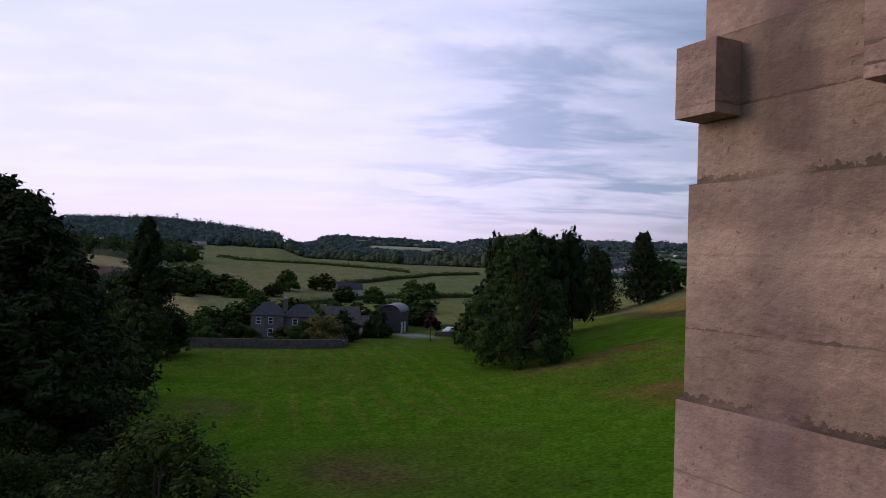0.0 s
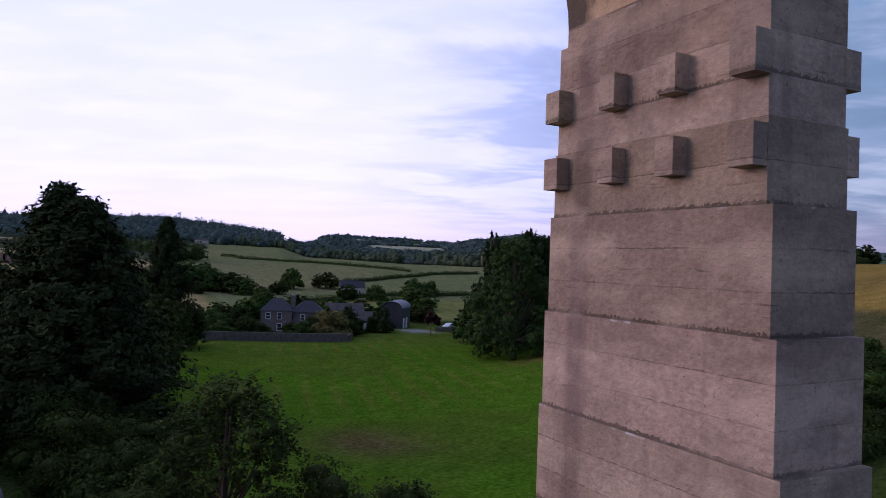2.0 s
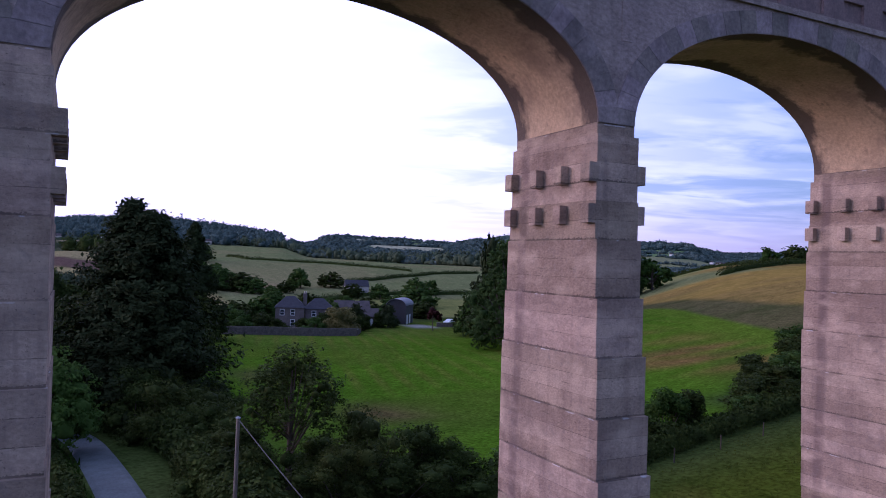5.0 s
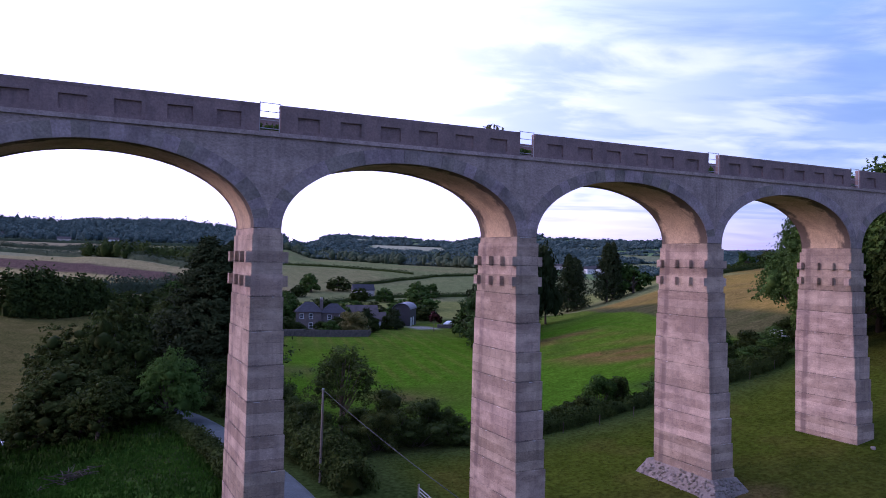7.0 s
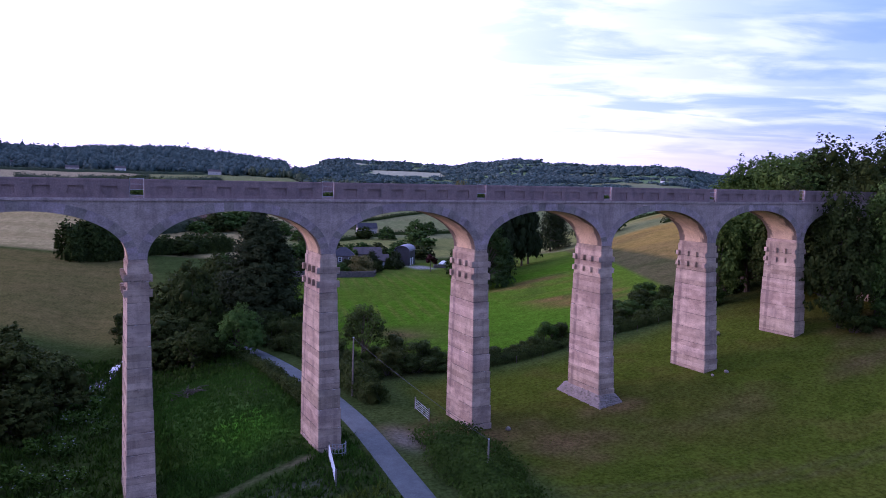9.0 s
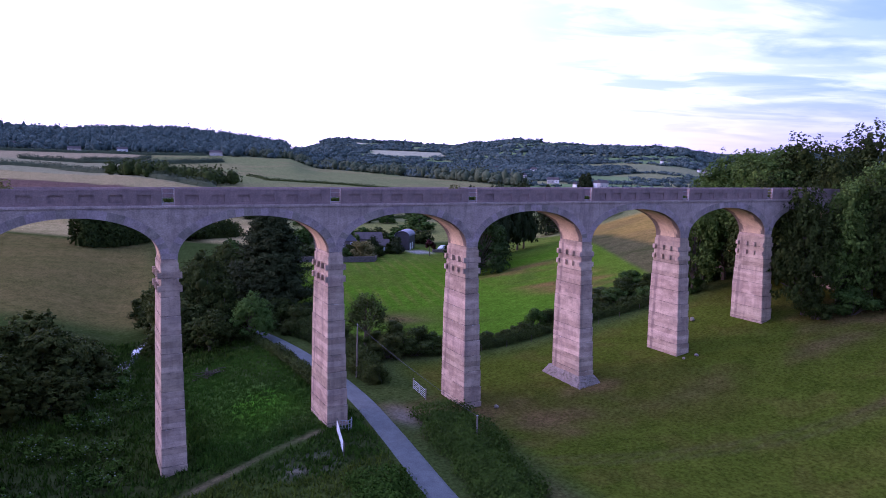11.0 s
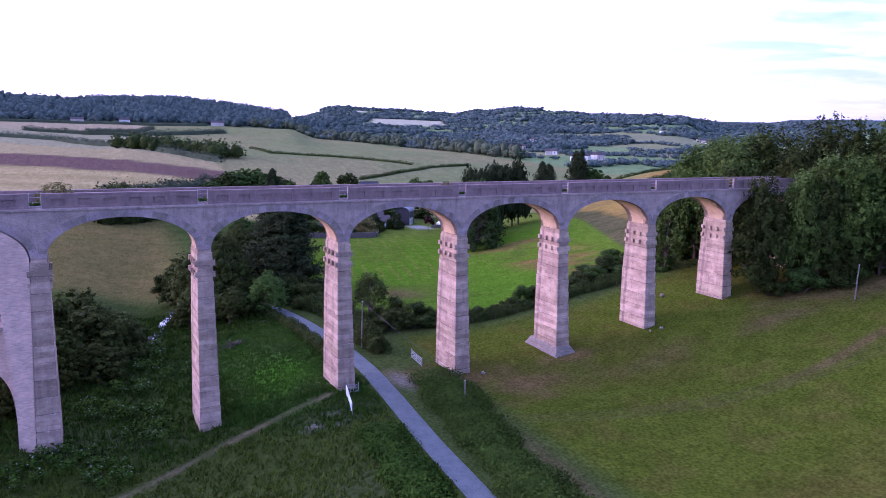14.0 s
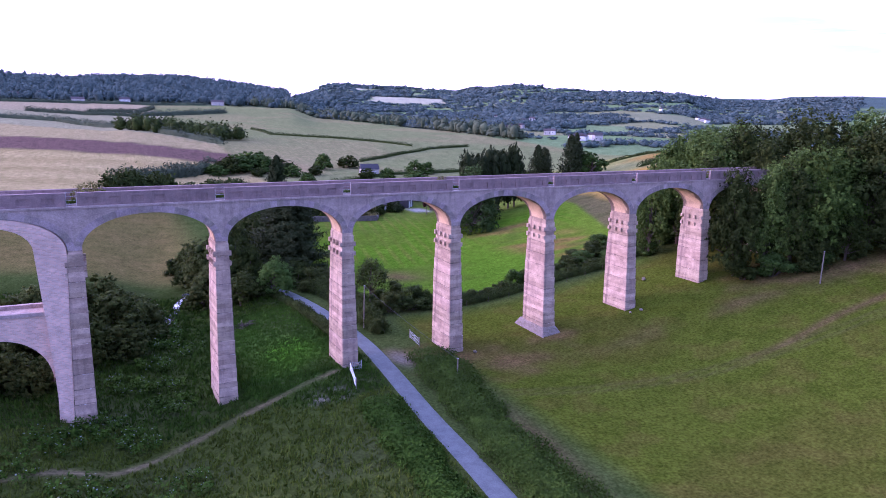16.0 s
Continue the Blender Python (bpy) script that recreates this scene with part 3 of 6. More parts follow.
def bay(k):
    """Arch, spandrels, string course and parapets between piers k and k + 1."""
    x0, x1 = k * SPAN + SHIFT.get(k, 0.0), (k + 1) * SPAN + SHIFT.get(k + 1, 0.0)
    a, b = x0 + NECK, x1 - NECK
    mid, half = (a + b) / 2, (b - a) / 2
    steps = 40
    prof = [(mid - half * math.cos(math.pi * i / steps), SPRING + arch_z(math.cos(math.pi * i / steps))) for i in range(steps + 1)]
    bm = bmesh.new()
    # spandrel walls: strips from the arch up to the string course, front and back
    for y in (S_FRONT, S_BACK):
        lowr = [bm.verts.new((x, y, z)) for x, z in prof]
        uppr = [bm.verts.new((x, y, STRING)) for x, z in prof]
        for i in range(steps):
            bm.faces.new((lowr[i], lowr[i + 1], uppr[i + 1], uppr[i]))
        for xa, i in ((x0, 0), (x1, steps)):
            va, vb = bm.verts.new((xa, y, SPRING)), bm.verts.new((xa, y, STRING))
            bm.faces.new((va, lowr[i], uppr[i], vb))
    shear(bm)
    arch = part("arch", bm, CONCRETE_TOP, viaduct, "weathered concrete spandrel walls")
    bm = bmesh.new()
    fr = [bm.verts.new((x, S_FRONT, z)) for x, z in prof]
    bk = [bm.verts.new((x, S_BACK, z)) for x, z in prof]
    for i in range(steps):
        bm.faces.new((fr[i], bk[i], bk[i + 1], fr[i + 1])).smooth = True
    shear(bm)
    part("soffit", bm, SOFFIT, arch, "warm-toned arch soffit with stains")
    # ring of voussoirs, proud of the face
    blocks = 29
    for i in range(blocks):
        bm = bmesh.new()
        lowr, uppr = [], []
        for j in range(4):
            th = math.pi * (i + 0.008 + 0.984 * j / 3) / blocks
            cx, cz = mid - half * math.cos(th), SPRING + arch_z(math.cos(th))
            nx, nz = -math.cos(th) / half, math.sin(th) ** 1.4 / (CROWN - SPRING)
            ln_ = math.hypot(nx, nz)
            lowr.append((cx + 0.012 * nx / ln_, cz + 0.012 * nz / ln_))
            uppr.append((cx + 0.85 * nx / ln_, cz + 0.85 * nz / ln_))
        q = lowr + uppr[::-1]
        out = -0.030 - 0.006 * ((i * 7) % 3)
        f = [bm.verts.new((x, S_FRONT + out, z)) for x, z in q]
        g = [bm.verts.new((x, S_FRONT + 0.02, z)) for x, z in q]
        for j in range(3):
            bm.faces.new((f[j], f[j + 1], f[6 - j], f[7 - j]))
        for j in range(8):
            bm.faces.new((f[j], g[j], g[(j + 1) % 8], f[(j + 1) % 8]))
        shear(bm)
        part("voussoir", bm, VOUSSOIR, arch)
    # string course and parapets with sunk panels
    for face, y0, y1, front in ((P_FRONT, P_FRONT, P_FRONT + 0.42, True), (P_BACK, P_BACK - 0.42, P_BACK, False)):
        bm = boxed(x0 + 0.003, x1 - 0.003, S_FRONT - 0.12 if front else y0, y1 if front else S_BACK + 0.12, STRING, STRING + 0.24)
        shear(bm)
        part("string_course", bm, CONCRETE_TOP, arch, bevel=0.02)
        a0, b0 = (x0 + 0.6, x1 - 0.6) if front else (x0 + 0.003, x1 - 0.003)
        pitch = 2.55
        start = (a0 + b0) / 2 - pitch * 2.5
        bm = bmesh.new()
        zt, zp0, zp1 = TOP - 0.17, 26.66, 27.46
        back = (y0 + 0.14, y1) if front else (y0, y1 - 0.14)
        box(bm, a0, b0, *back, STRING + 0.24, zt)
        skin = (y0, y0 + 0.14) if front else (y1 - 0.14, y1)
        edges = [a0] + [e for i in range(6) for e in (start + i * pitch - 0.65, start + i * pitch + 0.65)] + [b0]
        for i in range(0, len(edges), 2):
            box(bm, edges[i], edges[i + 1], *skin, STRING + 0.24, zt)
        for i in range(1, len(edges) - 1, 2):
            box(bm, edges[i], edges[i + 1], *skin, STRING + 0.24, zp0)
            box(bm, edges[i], edges[i + 1], *skin, zp1, zt)
        shear(bm)
        pp = part("parapet", bm, PARAPET, arch, "concrete parapet with sunk rectangular panels")
        bm = boxed(a0 - 0.01, b0 + 0.01, y0 - 0.015, y1 + 0.015, zt, TOP)
        shear(bm)
        part("coping", bm, PARAPET, pp)
    bm = boxed(x0, x1, P_FRONT + 0.42, P_BACK - 0.42, STRING - 0.3, STRING + 0.45)
    shear(bm)
    part("deck", bm, CONCRETE_TOP, arch, "overgrown flat deck")


for k in range(FIRST, LAST + 2):
    pier(k)
for k in range(FIRST, LAST + 1):
    bay(k)

# ------------------------------------------------------------------ plants
LEAF = material("broad_leaves", (0.072, 0.124, 0.024), (0.037, 0.065, 0.015), 0.7, 4.5, 26.0, 0.5, 0.0, island=0.28, spread=0.22, spec=0.03, translucent=0.25)
LEAF_WOOD = material("hillside_leaves", (0.108, 0.168, 0.030), (0.046, 0.073, 0.016), 0.7, 4.5, 26.0, 0.4, 0.0, island=0.28, spread=0.25, spec=0.03, translucent=0.25)
LEAF_DARK = material("dark_leaves", (0.046, 0.064, 0.013), (0.024, 0.034, 0.009), 0.7, 4.5, 26.0, 0.5, 0.0, island=0.28, spread=0.2, spec=0.03, translucent=0.2)
LEAF_MEADOW = material("meadow_tree_leaves", (0.062, 0.102, 0.026), (0.032, 0.054, 0.015), 0.7, 4.5, 26.0, 0.5, 0.0, island=0.28, spread=0.1, spec=0.03, translucent=0.25)
LEAF_OLIVE = material("olive_leaves", (0.070, 0.090, 0.020), (0.034, 0.045, 0.012), 0.7, 4.5, 26.0, 0.5, 0.0, island=0.28, spread=0.22, spec=0.03, translucent=0.25)
LEAF_LIGHT = material("light_leaves", (0.105, 0.185, 0.035), (0.055, 0.098, 0.022), 0.7, 4.5, 24.0, 0.4, 0.0, spread=0.15, spec=0.03, translucent=0.3)
LEAF_YELLOW = material("yellow_flowered_leaves", (0.235, 0.205, 0.072), (0.085, 0.090, 0.030), 0.7, 4.0, 16.0, 0.5, 0.0, island=0.3, spec=0.03, translucent=0.2)
LEAF_RED = material("copper_leaves", (0.060, 0.022, 0.022), (0.035, 0.014, 0.014), 0.7, 0.8, 3.0, 0.4, 0.0, spec=0.03)
NEEDLE = material("conifer_needles", (0.034, 0.046, 0.016), (0.018, 0.025, 0.010), 0.75, 0.4, 4.0, 0.5, 0.0, spread=0.2, spec=0.03)
BARK = material("bark", (0.105, 0.080, 0.060), (0.055, 0.042, 0.033), 0.95, 1.5, 12.0, 0.5, 0.6, (1, 1, 0.3))
FAR_HEDGE = material("far_hedge_leaves", (0.082, 0.104, 0.056), (0.052, 0.068, 0.040), 0.9, 0.05, 0.5, 0.5, 0.0, coords="World", spec=0.03)
# distance haze is put into the bluish base colour of the far woods
HAZE_LEAF = material("haze_tinted_leaves", (0.102, 0.142, 0.126), (0.056, 0.084, 0.075), 0.9, 0.045, 0.6, 0.8, 0.0, coords="World", spec=0.03, island=0.26, translucent=0.2)
HEDGE_LEAF = material("hedge_leaves", (0.054, 0.076, 0.016), (0.028, 0.040, 0.011), 0.75, 0.5, 3.0, 0.5, 0.0, island=0.28, spec=0.03, translucent=0.15, coords="World")
VERGE_LEAF = material("verge_leaves", (0.060, 0.102, 0.013), (0.029, 0.052, 0.008), 0.75, 0.45, 3.0, 0.6, 0.0, spec=0.03, translucent=0.15, coords="World")
WEED = material("rough_herbage", (0.046, 0.090, 0.009), (0.023, 0.048, 0.006), 0.8, 0.5, 3.0, 0.5, 0.0, spec=0.03, coords="World")
UMBEL = material("pale_flower_heads", (0.26, 0.29, 0.25), (0.14, 0.17, 0.13), 0.85, 1.0, 5.0, 0.3, 0.0, coords="World")
ELDER_FLOWER = material("cream_flower_heads", (0.62, 0.62, 0.50), (0.45, 0.45, 0.36), 0.85, 1.0, 5.0, 0.3, 0.0)
LUSH = material("lush_grass_blades", (0.056, 0.132, 0.011), (0.036, 0.074, 0.011), 0.85, 0.12, 2.0, 0.4, 0.0, spec=0.03, coords="World")
FRONT_GRASS = material("dry_long_grass", (0.080, 0.112, 0.013), (0.050, 0.070, 0.009), 0.85, 0.25, 2.0, 0.5, 0.0, spec=0.03, coords="World")
BLADE = material("grass_blades", (0.076, 0.096, 0.012), (0.068, 0.070, 0.016), 0.85, 0.12, 2.0, 0.5, 0.0, spec=0.03, coords="World")


def leaves(name, centre, out, size, rng, mat, parent=None, tilt=0.55, long=1.5, squash=1.0, core=None):
    """A mesh of folded diamond leaves or sprays at the given centres, facing roughly out."""
    n = len(centre)
    nrm = out + tilt * rng.normal(size=(n, 3))
    nrm /= np.linalg.norm(nrm, axis=1)[:, None] + 1e-9
    ref = rng.normal(size=(n, 3))
    a = np.cross(nrm, ref)
    a /= np.linalg.norm(a, axis=1)[:, None] + 1e-9
    b = np.cross(nrm, a)
    s = (size * rng.uniform(0.6, 1.35, n))[:, None]
    fold = nrm * s * rng.uniform(-0.25, 0.25, (n, 1))
    p = np.stack([centre - a * s * long * 0.5, centre - b * s * rng.uniform(0.35, 0.6, (n, 1)) + fold,
                  centre + a * s * long * 0.5, centre + b * s * rng.uniform(0.35, 0.6, (n, 1)) + fold], 1).reshape(-1, 3)
    if squash != 1.0:
        mid = np.repeat(centre, 4, axis=0)
        p = mid + (p - mid) * np.array([1, 1, squash])
    inner, tris = core if core else (np.zeros((0, 3)), np.zeros((0, 3), int))
    me = bpy.data.meshes.new(name)
    me.vertices.add(4 * n + len(inner))
    me.vertices.foreach_set("co", np.concatenate([p, inner]).astype(np.float32).ravel())
    me.loops.add(4 * n + 3 * len(tris))
    me.loops.foreach_set("vertex_index", np.concatenate([np.arange(4 * n), (tris + 4 * n).ravel()]).astype(np.int32))
    me.polygons.add(n + len(tris))
    me.polygons.foreach_set("loop_start", np.concatenate([np.arange(n) * 4, 4 * n + np.arange(len(tris)) * 3]).astype(np.int32))
    me.polygons.foreach_set("use_smooth", np.arange(n + len(tris)) >= n)
    me.update(calc_edges=True)
    me.materials.append(mat)
    ob = new(name, me)
    if parent:
        ob.parent = parent
    return ob


def unit(rng, n):
    d = rng.normal(size=(n, 3))
    return d / np.linalg.norm(d, axis=1)[:, None]


BALL = bmesh.new()
bmesh.ops.create_icosphere(BALL, subdivisions=1, radius=1.0)
BALL.verts.index_update()
BALL_V, BALL_F = np.array([v.co[:] for v in BALL.verts]), [tuple(v.index for v in f.verts) for f in BALL.faces]
BALL.free()


def crown_core(lob, fill, rng, flat=0.8):
    """The dense inside of a crown: an uneven lump in every lobe."""
    verts = np.concatenate([np.array([x, y, z]) + BALL_V * rng.uniform(0.8, 1.15, (len(BALL_V), 1)) * fill * r * np.array([1, 1, flat]) for x, y, z, r in lob])
    verts[:, 2] = np.maximum(verts[:, 2], 0.01)
    return verts, np.concatenate([np.array(BALL_F) + i * len(BALL_V) for i in range(len(lob))])


def broad_tree(seed, mat, n=4200, leaf=0.05, lobes=26, low=0.16, name="tree", wide=0.5, cone=False, bow=0.0, squash=1.0, fill=0.70):
    """A broad-leaved tree one metre tall and about one wide: trunk, limbs and a crown of many sprays."""
    rng = np.random.RandomState(seed)
    root = new(name)
    lob = []
    for i in range(lobes):
        d = unit(rng, 1)[0]
        d[2] = abs(d[2]) * 1.15 - 0.35
        k = rng.uniform(0.55, 1.0)
        h = low + 0.42 + d[2] * 0.50 * k
        ring = wide * (0.72 if h > 0.75 else 0.86)
        if cone:
            h = 0.06 + 0.88 * (i + 0.5) / lobes
            ring = wide * min(1.0, 1.25 * (1.0 - h) ** 0.62) * 0.95
            az, k = i * 2.4 + rng.uniform(-0.4, 0.4), rng.uniform(0.25, 1.0) ** 0.5
            d = np.array([math.cos(az), math.sin(az), 0.0])
        size_ = rng.uniform(0.115, 0.19) if not cone else rng.uniform(0.07, 0.12) * (1.15 - 0.55 * h)
        lob.append((d[0] * ring * k * 0.86 - bow * h, d[1] * ring * k * 0.86, min(h, 0.95 if cone else 0.86), size_))
    bm = bmesh.new()
    rod(bm, (0, 0, -0.02), (0.01 - bow * 0.2, 0.0, max(low, 0.02) + 0.18), 0.030, 8, 0.020)
    rod(bm, (0.01 - bow * 0.2, 0.0, max(low, 0.02) + 0.18), (-bow * 0.7, 0.01, min(0.78, low + 0.72)), 0.020, 6, 0.006)
    for i in range(0, lobes, 2):
        x, y, z, r = lob[i]
        rod(bm, (0.005 - bow * 0.3, 0, max(low, 0.02) + 0.08 + 0.3 * rng.rand() * min(1, z)), (x * 0.9, y * 0.9, z), 0.010, 5, 0.003)
    part("trunk", bm, BARK, root, "brown bark trunk and limbs")
    w = np.array([q[3] ** 2 for q in lob])
    # leaves gather in small tufts over every lobe
    tufts = max(60, n // 11)
    lo = np.array(lob)[rng.choice(lobes, tufts, p=w / w.sum())]
    d = unit(rng, tufts) + np.array([0, 0, 0.22])
    d /= np.linalg.norm(d, axis=1)[:, None]
    tc = lo[:, :3] + d * (lo[:, 3] * rng.uniform(0.70, 1.04, tufts))[:, None] * np.array([1, 1, 0.85])
    pick = rng.randint(0, tufts, n)
    tr = (lo[:, 3] * rng.uniform(0.20, 0.36, tufts))[pick]
    c = tc[pick] + unit(rng, n) * (tr * rng.rand(n) ** 0.45)[:, None] * np.array([1, 1, 0.62])
    d = d[pick]
    leaves("crown", c, d * 0.8 + np.array([0, 0, 0.35]), np.full(n, leaf), rng, mat, root, squash=squash, tilt=0.42, core=crown_core(lob, fill, rng))
    return root


def conifer(seed, mat, n=5200, name="conifer_tree", tips=1, slim=0.20, leaf=0.0165):
    """A conifer one metre tall: whorls of drooping branches, dense and dark."""
    rng = np.random.RandomState(seed)
    root = new(name)
    bm = bmesh.new()
    cs, out = [], []
    for k in range(tips):
        ox, oy = (0.07 * k, 0.05 * k)
        top = 1.0 - 0.05 * k
        rod(bm, (ox * 0.4, oy * 0.4, -0.02), (ox, oy, top * 0.97), 0.022, 7, 0.002)
        for i in range(420):
            h = rng.rand() ** 0.85 * 0.96 + 0.03
            az = rng.rand() * math.tau
            ln_ = slim * (1.02 - h) ** 0.80 * rng.uniform(0.62, 1.14) * (0.75 + 0.25 * min(1, h / 0.12))
            m = int(n / tips / 420)
            s = rng.rand(m) ** 0.6
            px = ox + np.cos(az) * ln_ * s + rng.normal(0, 0.012, m)
            py = oy + np.sin(az) * ln_ * s + rng.normal(0, 0.012, m)
            pz = h * top + ln_ * (0.30 * s ** 2 - 0.12 * s) + rng.normal(0, 0.012, m)
            cs.append(np.stack([px, py, pz], 1))
            out.append(np.tile([np.cos(az) * 0.8, np.sin(az) * 0.8, 0.5], (m, 1)))
            if i % 12 == 0:
                rod(bm, (ox, oy, h * top), (ox + math.cos(az) * ln_ * 0.8, oy + math.sin(az) * ln_ * 0.8, h * top + 0.05 * ln_), 0.004, 4, 0.001)
    part("trunk", bm, BARK, root, "brown bark trunk and limbs")
    c, o = np.concatenate(cs), np.concatenate(out)
    leaves("crown", c, o, np.full(len(c), leaf), rng, mat, root, tilt=0.45, long=2.2)
    return root


def shrub(seed, mat, n=1500, name="shrub", leaf=0.075, flowers=0):
    """A shrub one metre tall and about as wide, leafy to the ground."""
    rng = np.random.RandomState(seed)
    root = new(name)
    bm = bmesh.new()
    lob = []
    for i in range(19):
        az, rr = rng.rand() * math.tau, rng.uniform(0.03, 0.38)
        x, y, z = math.cos(az) * rr, math.sin(az) * rr, rng.uniform(0.16, 0.78) * (1.05 - 0.8 * rr)
        lob.append((x, y, z, rng.uniform(0.11, 0.20)))
        rod(bm, (0.02 * math.cos(az), 0.02 * math.sin(az), -0.03), (x, y, z), 0.012, 5, 0.004)
    part("stems", bm, BARK, root, "brown woody stems")
    lo = np.array(lob)[rng.choice(19, n)]
    d = unit(rng, n)
    c = lo[:, :3] + d * (lo[:, 3] * (0.62 + 0.40 * rng.rand(n) ** 0.6 + 0.22 * rng.rand(n) ** 6))[:, None]
    c[:, 2] = np.abs(c[:, 2])
    leaves("foliage", c, d + np.array([0, 0, 0.3]), np.full(n, leaf), rng, mat, root, core=crown_core(lob, 0.60, rng, 1.0))
    if flowers:
        top = c[np.argsort(-(c[:, 2] + 0.2 * rng.rand(n)))[:flowers * 4:4]] + np.array([0, 0, 0.04])
        leaves("flower_heads", top, np.tile([0, 0, 1.0], (len(top), 1)), np.full(len(top), 0.055), rng, ELDER_FLOWER, root, tilt=0.3, long=1.0)
    return root


class Nursery:
    """Keeps one built plant of each look and copies it to where it stands."""

    def __init__(self, make, looks, label, category, group):
        self.make, self.looks, self.label, self.category, self.group, self.first, self.n = make, looks, label, category, group, {}, 0

    def plant(self, x, y, h, w, look_=None, sink=0.15):
        k = (self.n if look_ is None else look_) % len(self.looks)
        self.n += 1
        m = pose(x, y, ground_z(x, y) - sink, 0, 0, (self.n * 137.5) % 360)
        if k not in self.first:
            ob = self.first[k] = self.make(**self.looks[k])
            tagged(ob, self.label, self.category, self.group)
            ob.scale = (w, w, h)
            ob.matrix_basis = m @ Matrix.Diagonal((w, w, h, 1))
            return ob
        ob = copy_thing(self.first[k], m)
        ob.scale = (w, w, h)
        return ob


WOOD = Nursery(broad_tree, [dict(seed=11, mat=LEAF_WOOD, n=11500, leaf=0.0250, fill=0.26, lobes=50, low=-0.07, squash=0.65), dict(seed=12, mat=LEAF_WOOD, n=11500, leaf=0.0250, fill=0.26, lobes=54, low=-0.08, squash=0.65),
                            dict(seed=13, mat=LEAF_DARK, n=11500, leaf=0.0250, fill=0.26, lobes=52, low=-0.07, squash=0.65)],
               "tall broad-leaved tree in full green summer leaf", "tree", "trees of the hillside wood")
FIELD_TREE = Nursery(broad_tree, [dict(seed=21, mat=LEAF_MEADOW, n=20000, leaf=0.0145, fill=0.42, lobes=110, low=0.02, wide=0.5, cone=True)],
                     "large spreading green tree standing in the meadow", "tree", "trees in the meadow")
AIRY_TREE = Nursery(broad_tree, [dict(seed=26, mat=LEAF, n=14000, leaf=0.016, fill=0.42, lobes=44, low=0.02, wide=0.5, bow=0.10)],
                    "airy ash tree with open branching crown", "tree", "airy trees behind the viaduct")
SMALL_TREE = Nursery(broad_tree, [dict(seed=31, mat=LEAF, n=2300, leaf=0.046, lobes=34, low=-0.20, fill=0.5), dict(seed=32, mat=LEAF_DARK, n=2300, leaf=0.046, lobes=36, low=-0.20, fill=0.5), dict(seed=33, mat=LEAF, n=2300, leaf=0.046, lobes=38, low=-0.20, fill=0.5)],
                     "green broad-leaved tree by the farm and hedges", "tree", "trees round the farm")
LANE_TREE = Nursery(broad_tree, [dict(seed=41, mat=LEAF_OLIVE, n=5000, leaf=0.026, lobes=34, low=-0.04, fill=0.48), dict(seed=42, mat=LEAF_DARK, n=5000, leaf=0.026, fill=0.48, lobes=36, low=-0.16)],
                    "dark leafy tree beside the lane and stream", "tree", "trees along the lane")
WILLOW = Nursery(broad_tree, [dict(seed=44, mat=LEAF_OLIVE, n=5200, leaf=0.032, lobes=44, low=-0.20, fill=0.42), dict(seed=45, mat=LEAF_OLIVE, n=5200, leaf=0.032, lobes=40, low=-0.18, fill=0.42)],
                 "rounded olive-green willow beside the stream", "tree", "willows by the stream")
CONIFER = Nursery(conifer, [dict(seed=51, mat=NEEDLE, n=60000, tips=2, slim=0.36, leaf=0.0100), dict(seed=52, mat=NEEDLE, n=25000, slim=0.40, leaf=0.0130)],
                  "tall dark cypress with dense drooping branches", "conifer", "conifers beyond the viaduct")
BELT = Nursery(broad_tree, [dict(seed=57, mat=NEEDLE, n=4200, leaf=0.031, lobes=46, low=-0.10, fill=0.62), dict(seed=58, mat=NEEDLE, n=4200, leaf=0.031, lobes=44, low=-0.08, fill=0.62)], "broad dark conifer in a dense shelter belt", "conifer", "shelter belt conifers")
CYPRESS = Nursery(conifer, [dict(seed=55, mat=NEEDLE, n=7000, slim=0.50, leaf=0.021), dict(seed=56, mat=NEEDLE, n=7000, tips=2, slim=0.46, leaf=0.021)],
                  "slim dark conifer in a shelter belt", "conifer", "shelter belt conifers")
BUSH = Nursery(shrub, [dict(seed=61, mat=LEAF_DARK, n=3200, leaf=0.034), dict(seed=62, mat=LEAF_DARK, n=3200, leaf=0.034), dict(seed=63, mat=LEAF, n=3200, leaf=0.034)],
               "dense dark green shrub on rough ground", "shrub", "shrubs on rough ground")
THICKET = Nursery(shrub, [dict(seed=81, mat=LEAF_OLIVE, n=6500, leaf=0.0215), dict(seed=82, mat=HEDGE_LEAF, n=6500, leaf=0.0215)], "dense dark thorn bush at the meadow edge", "shrub", "thorn bushes")
HAWTHORN = Nursery(broad_tree, [dict(seed=83, mat=HEDGE_LEAF, n=9500, leaf=0.0185, lobes=34, low=0.13, fill=0.20, squash=0.6)], "leafy hawthorn tree at the meadow edge", "tree", "hawthorns")
LIGHT_TREE = Nursery(broad_tree, [dict(seed=65, mat=LEAF_LIGHT, n=9000, leaf=0.020, lobes=40, low=-0.06, fill=0.5)], "fresh light green tree beside the lane", "tree", "light green trees")
FLOWER_BUSH = Nursery(shrub, [dict(seed=66, mat=LEAF_YELLOW, n=5200, leaf=0.036)], "rounded garden shrub with yellowish flowers", "shrub", "garden shrubs")
ELDER = Nursery(shrub, [dict(seed=68, mat=LEAF, n=3000, leaf=0.05, flowers=90)], "elder bush covered in flat white flower heads", "shrub", "flowering shrubs")
